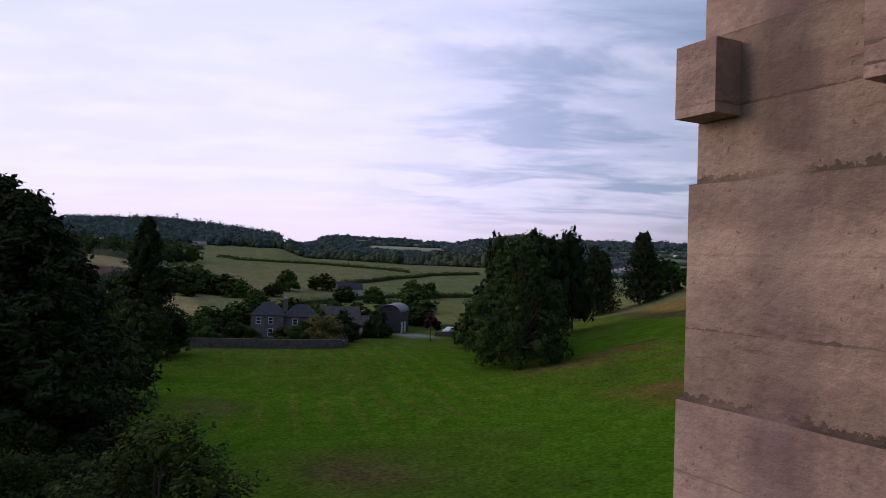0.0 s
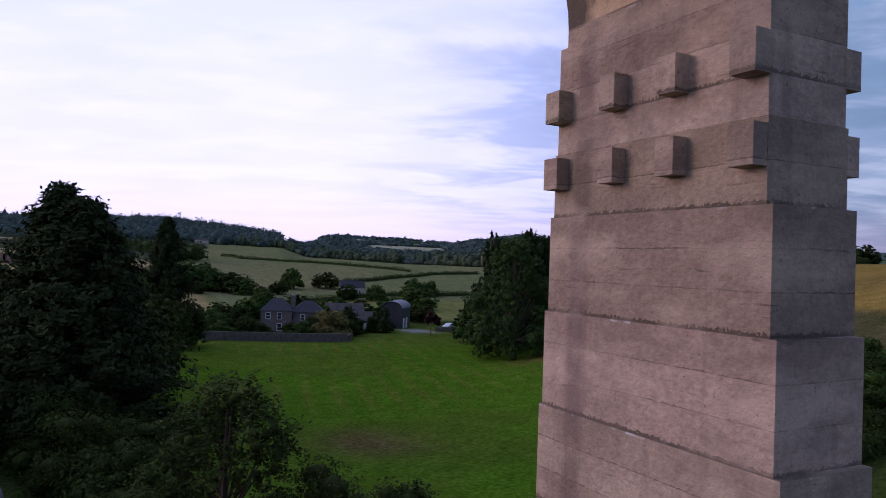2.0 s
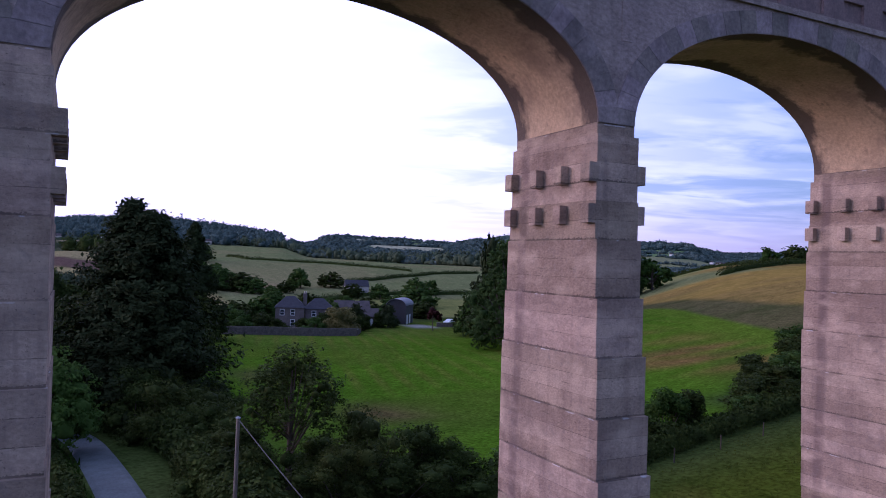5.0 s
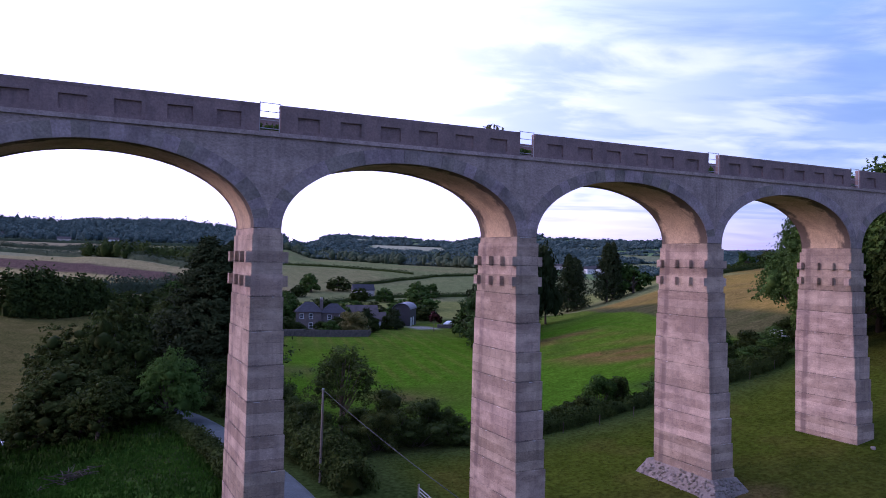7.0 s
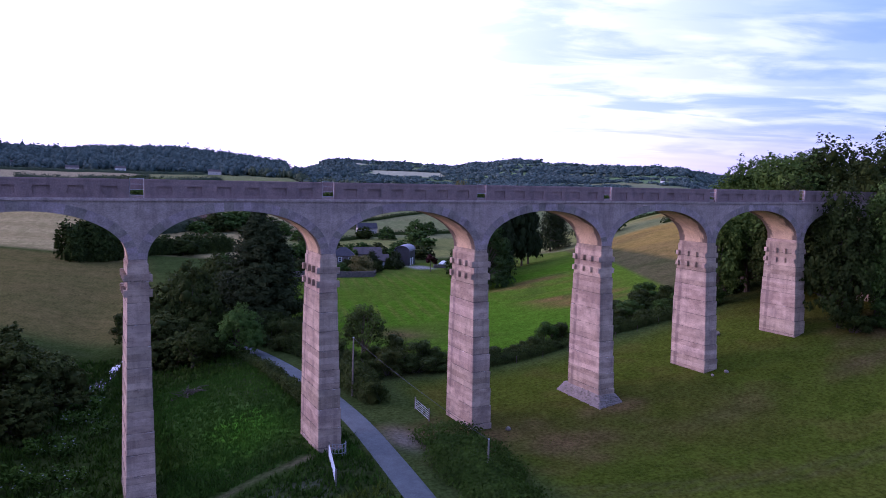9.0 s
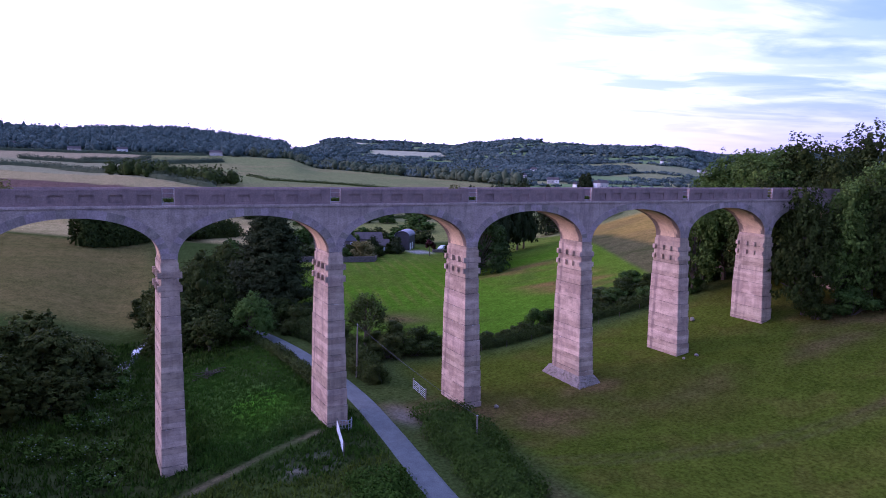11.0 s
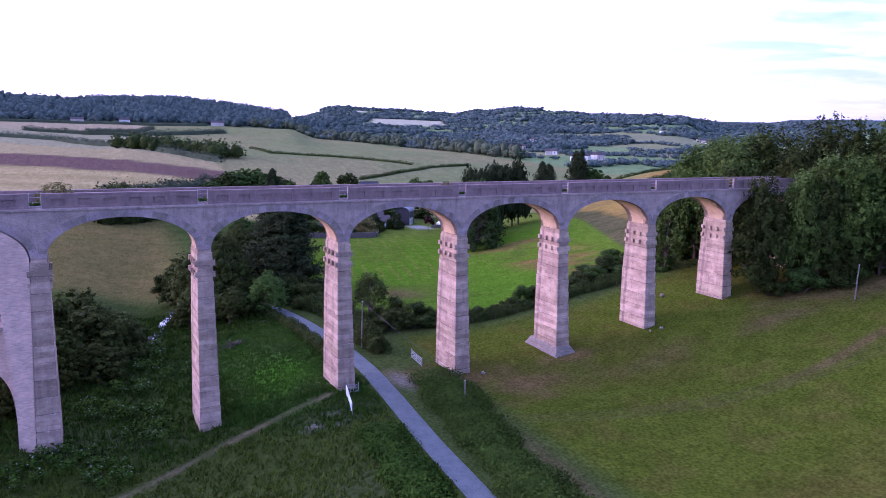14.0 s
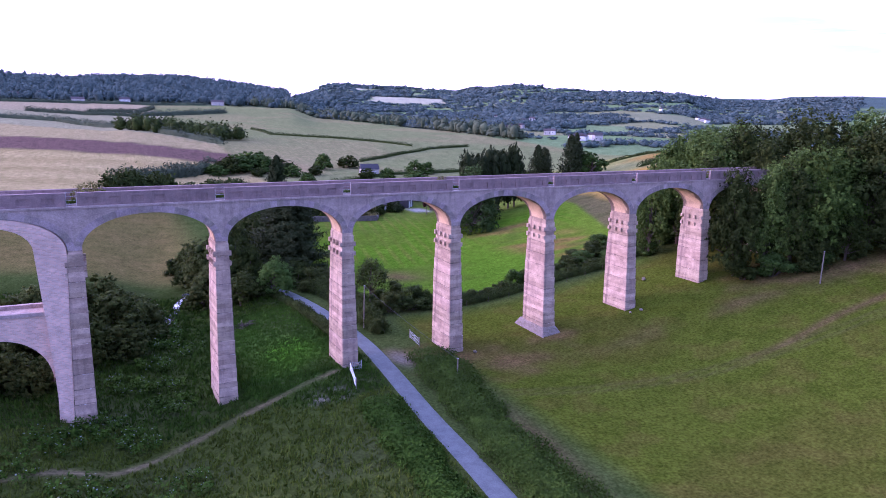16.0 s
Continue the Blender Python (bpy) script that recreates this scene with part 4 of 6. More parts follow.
YEW = Nursery(broad_tree, [dict(seed=74, mat=NEEDLE, n=4200, leaf=0.034, lobes=40, low=-0.20, fill=0.6)], "dense dark yew clipped low beside the barn", "tree", "yews")
COPPER = Nursery(broad_tree, [dict(seed=71, mat=LEAF_RED, n=900, leaf=0.09, lobes=14, low=0.22)], "small copper-leaved tree on the lawn edge", "tree", "copper trees")

# big meadow tree and its neighbours
FIELD_TREE.plant(58, 98, 21.5, 19)
CONIFER.plant(67, 108, 22, 19, 1)
for x, y, h, w in ((64, 113, 20, 17), (70, 118, 22, 17), (74, 128, 24, 13), (77, 134, 29, 13), (82, 136, 31, 13), (87, 136, 30, 13), (92, 138, 31.5, 13), (97, 139, 30.5, 13), (101, 141, 30, 12)):
    BELT.plant(x, y, h, w)
for x, y, h, w in ((67, 128, 13, 11), (73, 138, 12, 11), (78, 146, 9, 9)):
    SMALL_TREE.plant(x, y, h, w)
# shelter belt
for x, y, h, w in ((133, 173, 21, 17), (139, 177, 19.5, 15), (150, 172, 22, 17), (156, 176, 22, 16)):
    CYPRESS.plant(x, y, h, w)
SMALL_TREE.plant(161, 170, 17, 17)
# left conifers over the lane
CONIFER.plant(-10.5, 60, 21.8, 30, 0)
CONIFER.plant(5, 127, 22.5, 19, 1)
CONIFER.plant(-6.0, 73, 18, 18, 1)
for x, y, h, w in ((-21, 69, 17, 14), (-14, 76, 18, 13), (-27, 65, 12, 13), (-30, 73, 8, 8), (-27, 49, 10.5, 13), (-1, 92, 13, 11), (2, 106, 13, 11), (9, 128, 11, 11), (-3, 82, 14, 10), (-23, 46, 8.5, 11), (-25, 58, 12, 14), (-27, 72, 12, 12), (-12, 90, 15, 13)):
    LANE_TREE.plant(x, y, h, w)
LIGHT_TREE.plant(-17.2, 42, 9.8, 8.6)
for x, y, h, w in ((-22, 55, 18, 13), (-27, 60, 15, 13), (-20, 50, 12, 9), (-24, 41, 8, 9)):
    LANE_TREE.plant(x, y, h, w)
# willows by the stream
# the four behind the brick arch are added to darken its opening
for x, y, h, w in ((-53, 22, 12, 14), (-47, 30, 13.5, 14), (-42.5, 37, 12, 12), (-48.5, 41, 14, 14), (-57, 34, 14, 14), (-61, 24, 13, 13), (-43, 51, 8.5, 9), (-66, 30, 12, 12), (-60, 9, 9, 10), (-64, 13, 10, 11), (-55.5, 11, 8, 9), (-68, 9, 9, 10), (-52, 32, 14, 13), (-46, 24, 9, 10)):
    WILLOW.plant(x, y, h, w, sink=1.0)
for x, y, h, w in ((-29.5, 50, 8.5, 9), (-26.5, 84, 10, 10), (-25.5, 46, 7, 8)):
    WILLOW.plant(x, y, h, w)
for x, y, h, w in ((-31, 86, 4.5, 6), (-25, 82, 5.5, 7), (-22, 63, 6, 7), (-24, 52, 5.5, 7), (-20, 44, 4.5, 5.5)):
    BUSH.plant(x, y, h, w)
# tree and shrubs this side of the meadow
HAWTHORN.plant(-2.9, 27.2, 10.0, 8.2)
for x, y, h, w in ((1.5, 25.5, 6.2, 6.5), (5.0, 24.5, 5.0, 6), (-1.0, 22.5, 4.2, 5), (-5.5, 25, 4.4, 5), (-6.5, 31, 4, 5), (-5.5, 38, 5, 6), (-9.0, 45, 6, 7), (-4, 34, 3.6, 5), (-5, 48, 5, 7), (-3, 53, 4, 6), (-7.5, 53, 6, 7), (-10.5, 51, 7, 8), (-2, 60, 4, 6), (3, 22.5, 3.4, 6), (-3.5, 22.5, 3, 5), (7.5, 23, 3.2, 6), (-8, 21.5, 3, 5), (-7.5, 27, 3.6, 5), (4, 28.5, 3.2, 5), (-0.5, 30, 3.4, 5), (27, 25, 4.6, 5), (30.2, 25.5, 3.8, 5), (23.5, 24, 3.2, 4.5), (12.5, 23, 3.4, 5), (16, 22.5, 2.8, 5), (20, 23, 2.6, 4), (36, 24, 2.2, 4.5), (41, 24, 2.4, 5), (46, 23, 2.6, 5), (51, 24, 3, 5), (56, 29, 4, 6)):
    (THICKET if x < 12 else BUSH).plant(x, y, h, w)
# hillside wood at the end of the viaduct
for x, y, h, w in ((66, 20, 22, 16), (76, 18, 27, 17), (84, 21, 27, 18), (67, 13, 27, 17), (75, 11, 29, 19), (84, 8, 30, 19), (84, -2, 29, 18), (84, -11, 29, 18), (62.5, 9.5, 24, 14), (57.0, -3.6, 25, 12.5), (61.5, -6.0, 24, 12), (65.5, -8.5, 23, 13), (70, -9.5, 25, 15), (69, 19, 28, 16),
                   (64.5, -5.5, 23, 12), (70, -5.0, 25, 14), (76.5, -8, 24, 14), (71, 1.5, 27, 16), (97, 2, 28, 19), (91, -22, 25, 17), (73, 27, 25, 16), (57, 19, 21, 9.5), (65, 24, 23, 10), (74, 29, 27, 16), (83, 33, 27, 17), (92, 37, 26, 18), (101, 38, 25, 17), (58.5, -2.6, 11, 6), (68, -10.5, 13, 10), (74, -13.5, 11, 9), (81, -17, 12, 10)):
    # rear trees take brighter leaves to stand in for sunlight, front ones mostly dark
    WOOD.plant(x, y, h, w, int(x) % 2 if y > 12 else (2, 1, 2)[int(x) % 3])
AIRY_TREE.plant(71.5, 33, 20, 16)
for x, y, h, w in ((56.5, -6, 5, 7), (60.5, -9, 5, 8), (65.5, -12, 5, 8), (63, -9, 4, 6), (69, -12, 4, 6), (76, -14, 4, 6), (84, -18, 4, 7), (57, 20, 4, 6), (61, 24, 4, 6), (52, 24, 3, 6), (60, 28, 3.5, 6), (64, 29, 4, 6), (55, 29, 3, 5), (66, 24, 5, 7), (38, 26, 3.0, 6), (43, 27, 3.3, 6), (47, 28, 3.5, 6.5), (51, 30.5, 3.5, 6), (54, 33, 3.8, 6), (58, 36, 4, 6.5), (45, 31.5, 2.4, 5), (50, 35, 2.4, 5)):
    BUSH.plant(x, y, h, w)
# round the farm and out in the fields
for x, y, h, w in ((24, 180, 8, 11), (31, 184, 9, 11), (38, 190, 10, 13), (45, 186, 10.5, 13), (50, 182, 9, 10), (57, 184, 10, 12), (64, 190, 9, 13), (73, 188, 10, 14), (46, 166, 8.5, 7), (80, 182, 8, 12), (20, 168, 7, 9), (36, 168, 8, 9), (82, 250, 9, 11), (97, 222, 12, 17), (14, 153, 6, 8), (9, 146, 5, 7), (4, 143, 7, 9), (0, 150, 9, 10), (-6, 190, 10, 13),
                   (86, 160, 8, 9), (80, 142, 9, 9), (76, 134, 7, 7), (28, 279, 15, 19), (39, 274, 14, 17), (18, 269, 13, 16), (47, 263, 9, 13), (71, 284, 13, 14), (86, 289, 11, 15), (116, 266, 11, 12), (122, 264, 10, 11), (60, 266, 8, 9), (92, 246, 9, 10), (104, 238, 8, 10),
                   (30, 262, 7, 9), (22, 274, 13, 18), (33, 281, 15, 19), (44, 270, 12, 16), (10, 262, 8, 14), (48, 240, 8, 10), (110, 250, 7, 9), (140, 250, 8, 10),
                   (247, 192, 12, 12), (256, 187, 13, 14), (266, 190, 12, 13), (272, 180, 13, 14), (283, 182, 14, 15), (290, 170, 13, 14), (300, 176, 14, 15)):
    SMALL_TREE.plant(x, y, h, w)
YEW.plant(56.6, 153, 8.6, 7.4)
YEW.plant(47.6, 152.5, 9.2, 6.4)
FLOWER_BUSH.plant(40.2, 142.5, 7.8, 10.4)
for x, y, h, w in ((35, 145, 4.2, 6), (26, 145, 3.4, 5), (47.0, 147, 4.8, 5), (17, 141, 4, 6), (21.5, 143, 3.8, 6), (24, 149, 5, 7), (18, 148, 5, 7), (12, 143, 4.5, 7), (26.5, 139.5, 2.6, 4), (31, 141, 2.2, 4)):
    BUSH.plant(x, y, h, w)
for x, y, h, w in ((33.5, 150, 3.4, 5), (38, 148.5, 5.0, 7), (46, 152, 6, 6), (50, 151.5, 4, 5), (54, 153, 4.5, 5), (20, 150, 5, 7), (41, 151, 5, 6)):
    BUSH.plant(x, y, h, w, 0)
ELDER.plant(56.5, 25, 3.6, 5.5)
COPPER.plant(64.2, 142.5, 6.0, 4.8)

# ------------------------------------------------------------------ hedges


def hedge(name, line, width, tall, count, leaf, mat, label, seed, kind=""):
    """A hedge of leafy sprays along a line of places, its outline uneven."""
    rng = np.random.RandomState(seed)
    pts = np.array(line, float)
    seg = np.hypot(*(pts[1:] - pts[:-1]).T)
    cum = np.concatenate([[0], np.cumsum(seg)])
    s = rng.rand(count) * cum[-1]
    cx, cy = np.interp(s, cum, pts[:, 0]), np.interp(s, cum, pts[:, 1])
    i = np.clip(np.searchsorted(cum, s) - 1, 0, len(seg) - 1)
    t = (pts[i + 1] - pts[i]) / seg[i][:, None]
    th = rng.uniform(0, math.pi, count)
    rad = 0.62 + 0.42 * rng.rand(count) ** 0.5
    swell = 1 + 0.12 * np.sin(s / 1.9 + seed) + 0.10 * np.sin(s / 0.83 + 2 * seed) + 0.12 * np.sin(s / 5.3) + 0.1 * rng.normal(size=count)
    u = np.cos(th) * rad * width / 2 * swell
    x, y = cx - t[:, 1] * u, cy + t[:, 0] * u
    z = height(x, y) + np.sin(th) ** 0.7 * rad * tall * swell
    out = np.stack([-t[:, 1] * np.cos(th), t[:, 0] * np.cos(th), np.sin(th)], 1)
    root = new(name) if not kind else None
    ob = leaves("foliage" if root else name, np.stack([x, y, z], 1), out, np.full(count, leaf), rng, mat, root)
    # dense dark inside
    m = max(4, int(cum[-1] / max(1.2, width * 0.4)))
    verts, faces = [], []
    for q in range(m + 1):
        d_ = cum[-1] * q / m
        bx, by = np.interp(d_, cum, pts[:, 0]), np.interp(d_, cum, pts[:, 1])
        k = min(max(int(np.searchsorted(cum, d_)) - 1, 0), len(seg) - 1)
        tx, ty = (pts[k + 1] - pts[k]) / seg[k]
        for a_ in range(5):
            th_, r_ = math.pi * a_ / 4, 0.72 * (1 + 0.16 * math.sin(q * 2.1 + a_ * 1.7 + seed)) * (0.35 if q in (0, m) else 0.8 if q in (1, m - 1) else 1.0)
            u_ = math.cos(th_) * width / 2 * r_
            px, py = bx - ty * u_, by + tx * u_
            verts.append((px, py, ground_z(px, py) - 0.1 + math.sin(th_) ** 0.7 * tall * r_))
    for q in range(m):
        for a_ in range(4):
            faces.append((q * 5 + a_, q * 5 + a_ + 1, q * 5 + a_ + 6, q * 5 + a_ + 5))
    faces += [(0, 1, 2, 3, 4), tuple(m * 5 + a_ for a_ in (4, 3, 2, 1, 0))]
    me = bpy.data.meshes.new("hedge_core")
    me.from_pydata(verts, [], faces)
    me.polygons.foreach_set("use_smooth", np.ones(len(me.polygons), bool))
    me.materials.append(mat)
    core = new("hedge_core", me)
    core.parent = root or ob
    return tagged(root or ob, label, "hedge", kind=kind)


GREEN_HEDGE = "overgrown green hedge along the lane and meadow"
hedge("hedge", [(-4.6, -1.5), (-5.6, -9), (-7.2, -17), (-8.9, -27), (-10.2, -40), (-12.0, -62)], 6.8, 1.5, 34000, 0.18, VERGE_LEAF, GREEN_HEDGE, 3)
hedge("hedge", [(-7.2, 11), (-7.0, 19), (-7.4, 30), (-8.2, 44)], 3.6, 2.4, 12000, 0.23, HEDGE_LEAF, GREEN_HEDGE, 4)
hedge("hedge", [(-14.8, 11), (-15.3, 22), (-16.2, 34), (-18.0, 46)], 1.8, 1.5, 8000, 0.18, HEDGE_LEAF, "low clipped hedge beside the lane", 5)
hedge("hedge", [(8, 22.5), (16, 21.5), (25, 22.8), (38, 23.2), (50, 21.5), (57, 24)], 3.2, 1.5, 15000, 0.17, HEDGE_LEAF, GREEN_HEDGE, 6)
hedge("hedge", [(-18.2, -15), (-19.4, -27), (-20.8, -42), (-22, -60)], 5.0, 0.9, 15000, 0.22, WEED, "rough verge of nettles and long grass", 7)
hedge("hedge", [(-30, 174), (-18, 185), (-4, 196), (14, 207)], 6, 5.5, 9000, 0.60, HEDGE_LEAF, "tall field hedge between pasture and stubble", 8)
hedge("hedge", [(-42, 165.5), (-31, 173), (-19, 185)], 8, 9.5, 10000, 0.70, HEDGE_LEAF, "tall field hedge between pasture and stubble", 9)
for sd, ln_, w_, t_, c_ in ((21, [(-260, 700), (-104, 671), (-60, 640), (-20, 530), (8, 430), (36, 382)], 7, 4.5, 4200), (23, [(84, 520), (83, 449), (112, 430), (142, 405), (164, 374)], 3, 1.7, 1500),
                            (24, [(100, 308), (135, 335), (170, 360), (209, 374)], 3, 1.7, 1300), (25, [(-33, 783), (19, 804)], 7, 4, 700), (26, [(44, 880), (13, 775)], 7, 4, 900), (27, [(19, 744), (69, 779), (121, 823)], 8, 6, 1200),
                            (28, [(-37, 221), (-5, 252), (12, 278)], 7, 5, 1700), (29, [(-90, 780), (-20, 740), (20, 730)], 6, 4.5, 1400), (30, [(-160, 980), (-60, 1000), (60, 985), (130, 1010)], 7, 5, 1500), (31, [(170, 149), (187, 152), (216, 161), (250, 160)], 3.6, 2.0, 1300), (33, [(188, 200), (212, 184), (222, 164)], 2.6, 1.4, 700), (32, [(60, 240), (100, 262), (150, 268), (190, 250)], 4, 2.0, 1100)):
    hedge("hedge", ln_, w_, t_, int(c_ * 2.6), 0.60 if t_ > 2.2 else 0.38, FAR_HEDGE if t_ > 2.2 else HEDGE_LEAF, "distant hedgerow with grown-out bushes", sd, "stuff")

# ------------------------------------------------------------------ distant woods


def wood(name, where, label, seed, spray=0, mat=HAZE_LEAF):
    """Far woodland: every tree an uneven crown with sprays of leaves over it; one object, too many to count."""
    rng = np.random.RandomState(seed)
    verts, faces, base, cen, out, size = [], [], 0, [], [], []
    for x, y, h, w in where:
        g = ground_z(x, y)
        pointed = 1.2 if rng.rand() < 0.025 else 1.0
        ball = BALL_V * rng.uniform(0.74, 1.16, (len(BALL_V), 1)) * np.array([w * 0.38 / pointed, w * 0.38 / pointed, h * pointed * 0.46])
        verts.append(ball + np.array([x, y, g + h * pointed * 0.40]))
        faces.append(np.array(BALL_F) + base)
        base += len(BALL_V)
        if spray:
            d = unit(rng, spray)
            d[:, 2] = np.abs(d[:, 2])
            lump_ = 0.94 + 0.16 * np.sin(5 * d[:, 0] + x) * np.cos(4 * d[:, 1] + y) + 0.08 * rng.normal(size=spray)
            cen.append(np.stack([x + d[:, 0] * w * 0.5 * lump_ / pointed ** 2, y + d[:, 1] * w * 0.5 * lump_ / pointed ** 2, g + h * pointed * (0.12 + 0.9 * d[:, 2] * lump_)], 1))
            out.append(d + np.array([0, 0, 0.25]))
            size.append(np.full(spray, w * (0.15 if spray > 20 else 0.19 if spray > 10 else 0.28)))
    me = bpy.data.meshes.new(name)
    me.from_pydata(np.concatenate(verts).tolist(), [], np.concatenate(faces).tolist())
    me.polygons.foreach_set("use_smooth", np.ones(len(me.polygons), bool))
    me.materials.append(mat)
    ob = new(name, me)
    if spray:
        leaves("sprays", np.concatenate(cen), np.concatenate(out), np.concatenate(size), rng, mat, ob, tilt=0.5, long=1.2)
    return tagged(ob, label, "woodland", kind="stuff")


def hill_trees(seed, a0, a1, d0, d1, least, grow, keep, h, w):
    """Places and sizes of trees over a wedge of hillside, spaced wider with distance."""
    rng = np.random.RandomState(seed)
    out, d = [], d0
    while d < d1:
        step = max(least, d * grow)
        for a in np.arange(a0, a1, math.degrees(step / d)):
            az, dist = a + rng.uniform(-0.5, 0.5) * math.degrees(step / d), d + rng.uniform(-0.5, 0.5) * step
            px, py = from_polar(az, dist)
            share_ = keep(px, py, az, dist)
            if share_:
                out.append((px, py, h * rng.uniform(0.5, 1.45) * share_, max(w, step * 1.35) * rng.uniform(0.5, 1.5)))
        d += step
    return out


def on_ridge(x, y, az, dist):
    edge = 1128 + 16 * math.sin(az * 2.1) + 9 * math.sin(az * 5.3)
    thin = dist < edge + 90 and az < 4.5 and math.sin(az * 3.1 + dist / 21) > 0.45
    return 1.0 if dist > edge and az < 15.5 - 0.0012 * (dist - 1130) and not thin else 0.0


VILLAGE = ((30.2, 690), (31.4, 800), (31.9, 815), (32.3, 860), (33.0, 900), (33.3, 1010), (33.8, 1060), (35.0, 740), (35.3, 752), (37.0, 640), (37.4, 662), (37.8, 648), (38.4, 668), (38.8, 650), (43.3, 1480), (45.9, 1360), (46.3, 1330), (46.6, 1290), (29.4, 1040), (34.6, 1210), (38.4, 1900), (38.9, 1960), (31.0, 1120), (28.2, 900))


def in_valley(x, y, az, dist):
    if any(abs(az - a_) * dist < 900 and -32 < dist - d_ < 10 for a_, d_ in VILLAGE):
        return 0.0
    if dist < treeline(az) + 6 or any(float(sector(az, dist, *f[:4])) > 0.5 for f in FAR_FIELDS):
        return 0.0
    share, edge = patchwork(np.float64(x), np.float64(y))
    return 1.0 if share < WOODED else 0.55 if edge < 7 else 0.0


def past_pasture(x, y, az, dist):
    near = float(treeline(az))
    return (1.0 if math.sin(az * 4.3) + math.sin(az * 9.1 + dist / 30) > -0.9 else 0.45) if near < dist < near + 62 else 0.0


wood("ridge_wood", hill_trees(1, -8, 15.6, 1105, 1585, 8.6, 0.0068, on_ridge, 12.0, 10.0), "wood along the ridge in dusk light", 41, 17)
wood("pasture_edge_wood", hill_trees(4, 12.5, 33, 620, 1190, 8.0, 0.0, past_pasture, 11.5, 8.5), "line of dark trees above the open pasture", 44, 30, FAR_HEDGE)
copse = np.random.RandomState(6)
wood("copse", [(x_ + copse.uniform(-14, 14), 470 - 1.43 * x_ + copse.uniform(-12, 12), copse.uniform(6, 12), copse.uniform(7, 12)) for x_ in np.linspace(-8, 44, 84)], "dense field copse at the hedge corner", 45, 46, HEDGE_LEAF)
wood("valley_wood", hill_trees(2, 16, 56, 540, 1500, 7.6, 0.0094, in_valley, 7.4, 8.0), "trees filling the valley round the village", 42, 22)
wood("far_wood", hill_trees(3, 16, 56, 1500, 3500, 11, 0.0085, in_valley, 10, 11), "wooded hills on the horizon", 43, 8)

# ------------------------------------------------------------------ lane, stream, gates
ASPHALT = material("worn_asphalt", (0.108, 0.124, 0.126), (0.074, 0.085, 0.086), 0.88, 0.9, 7.0, 0.45, 0.4, coords="World")
WATER = material("stream_water", (0.06, 0.07, 0.075), (0.04, 0.05, 0.055), 0.06, 1.0, 3.0, 0.2, 0.25, spec=0.9, coords="World")
WHITE_PAINT = material("white_painted_steel", (0.80, 0.80, 0.80), (0.62, 0.62, 0.60), 0.5, 2.0, 12.0, 0.15, 0.1)
GALVANISED = material("galvanised_steel", (0.34, 0.36, 0.38), (0.25, 0.27, 0.29), 0.6, 3.0, 20.0, 0.2, 0.1, metal=0.2)
TIMBER = material("weathered_timber", (0.235, 0.205, 0.175), (0.140, 0.120, 0.100), 0.9, 2.0, 14.0, 0.4, 0.4, (1, 1, 0.2))
WIRE = material("black_cable", (0.05, 0.05, 0.05), (0.04, 0.04, 0.04), 0.6, 1, 8, 0.1, 0)
STONE = material("rubble_stone", (0.255, 0.215, 0.175), (0.160, 0.138, 0.115), 0.92, 1.2, 7.0, 0.4, 0.5, spread=0.2)


def ribbon(name, xs, ys, width, lift, mat, label, category, camber=0.0):
    t = np.stack([np.gradient(xs), np.gradient(ys)], 1)
    t /= np.linalg.norm(t, axis=1)[:, None]
    verts, faces, cols = [], [], 7
    for i in range(len(xs)):
        w = width[i] if hasattr(width, "__len__") else width
        for j in range(cols):
            u = (j / (cols - 1) - 0.5) * w
            x, y = xs[i] - t[i, 1] * u, ys[i] + t[i, 0] * u
            edge = abs(2 * u / w)
            verts.append((x, y, ground_z(x, y) + lift + camber * (1 - edge ** 2) - (0.12 if edge > 0.95 else 0)))
    for i in range(len(xs) - 1):
        for j in range(cols - 1):
            a = i * cols + j
            faces.append((a, a + 1, a + cols + 1, a + cols))
    me = bpy.data.meshes.new(name)
    me.from_pydata(verts, [], faces)
    me.materials.append(mat)
    return tagged(new(name, me), label, category, kind="structure")


def smooth_line(ys, y, x):
    """A soft line through a few places."""
    v = np.interp(ys, y, x)
    pad = np.pad(v, 9, mode="reflect", reflect_type="odd")
    return np.convolve(pad, np.hanning(21)[1:-1] / np.hanning(21).sum(), mode="valid")


lane_y = np.linspace(-240, 84, 420)
lane_x = smooth_line(lane_y, [-240, -95, -60, -41, -32, -21, -8, 5, 15, 30, 49, 62, 84], [-44, -22, -17.6, -15.7, -14.9, -14.2, -12.8, -11.6, -11.5, -12.8, -14.6, -18, -27])
ribbon("road", lane_x, lane_y, 3.0, 0.07, ASPHALT, "narrow worn grey asphalt lane between verges", "lane", 0.05)
st_y = np.linspace(45, 66, 36)
st_x = np.interp(st_y, [22, 40, 48, 56, 62, 66], [-39.6, -38.2, -36.2, -33.8, -31.8, -30.6]) + 0.35 * np.sin(st_y / 1.6)
ribbon("stream", st_x, st_y, 1.9 + 0.6 * np.sin(st_y / 2.3), 0.10, WATER, "shallow stream shining in the evening light", "stream")


FOAM = material("white_water", (0.78, 0.80, 0.84), (0.30, 0.34, 0.38), 0.35, 2.2, 6.0, 0.3, 0.4, spec=0.5, coords="World")
fo_y = np.linspace(54.5, 62.5, 30)
fo_x = np.interp(fo_y, st_y, st_x)
ribbon("cascade", fo_x, fo_y, 1.0 + 0.7 * np.sin(fo_y * 1.1) ** 2, 0.17, FOAM, "white water tumbling down the stream", "stream")


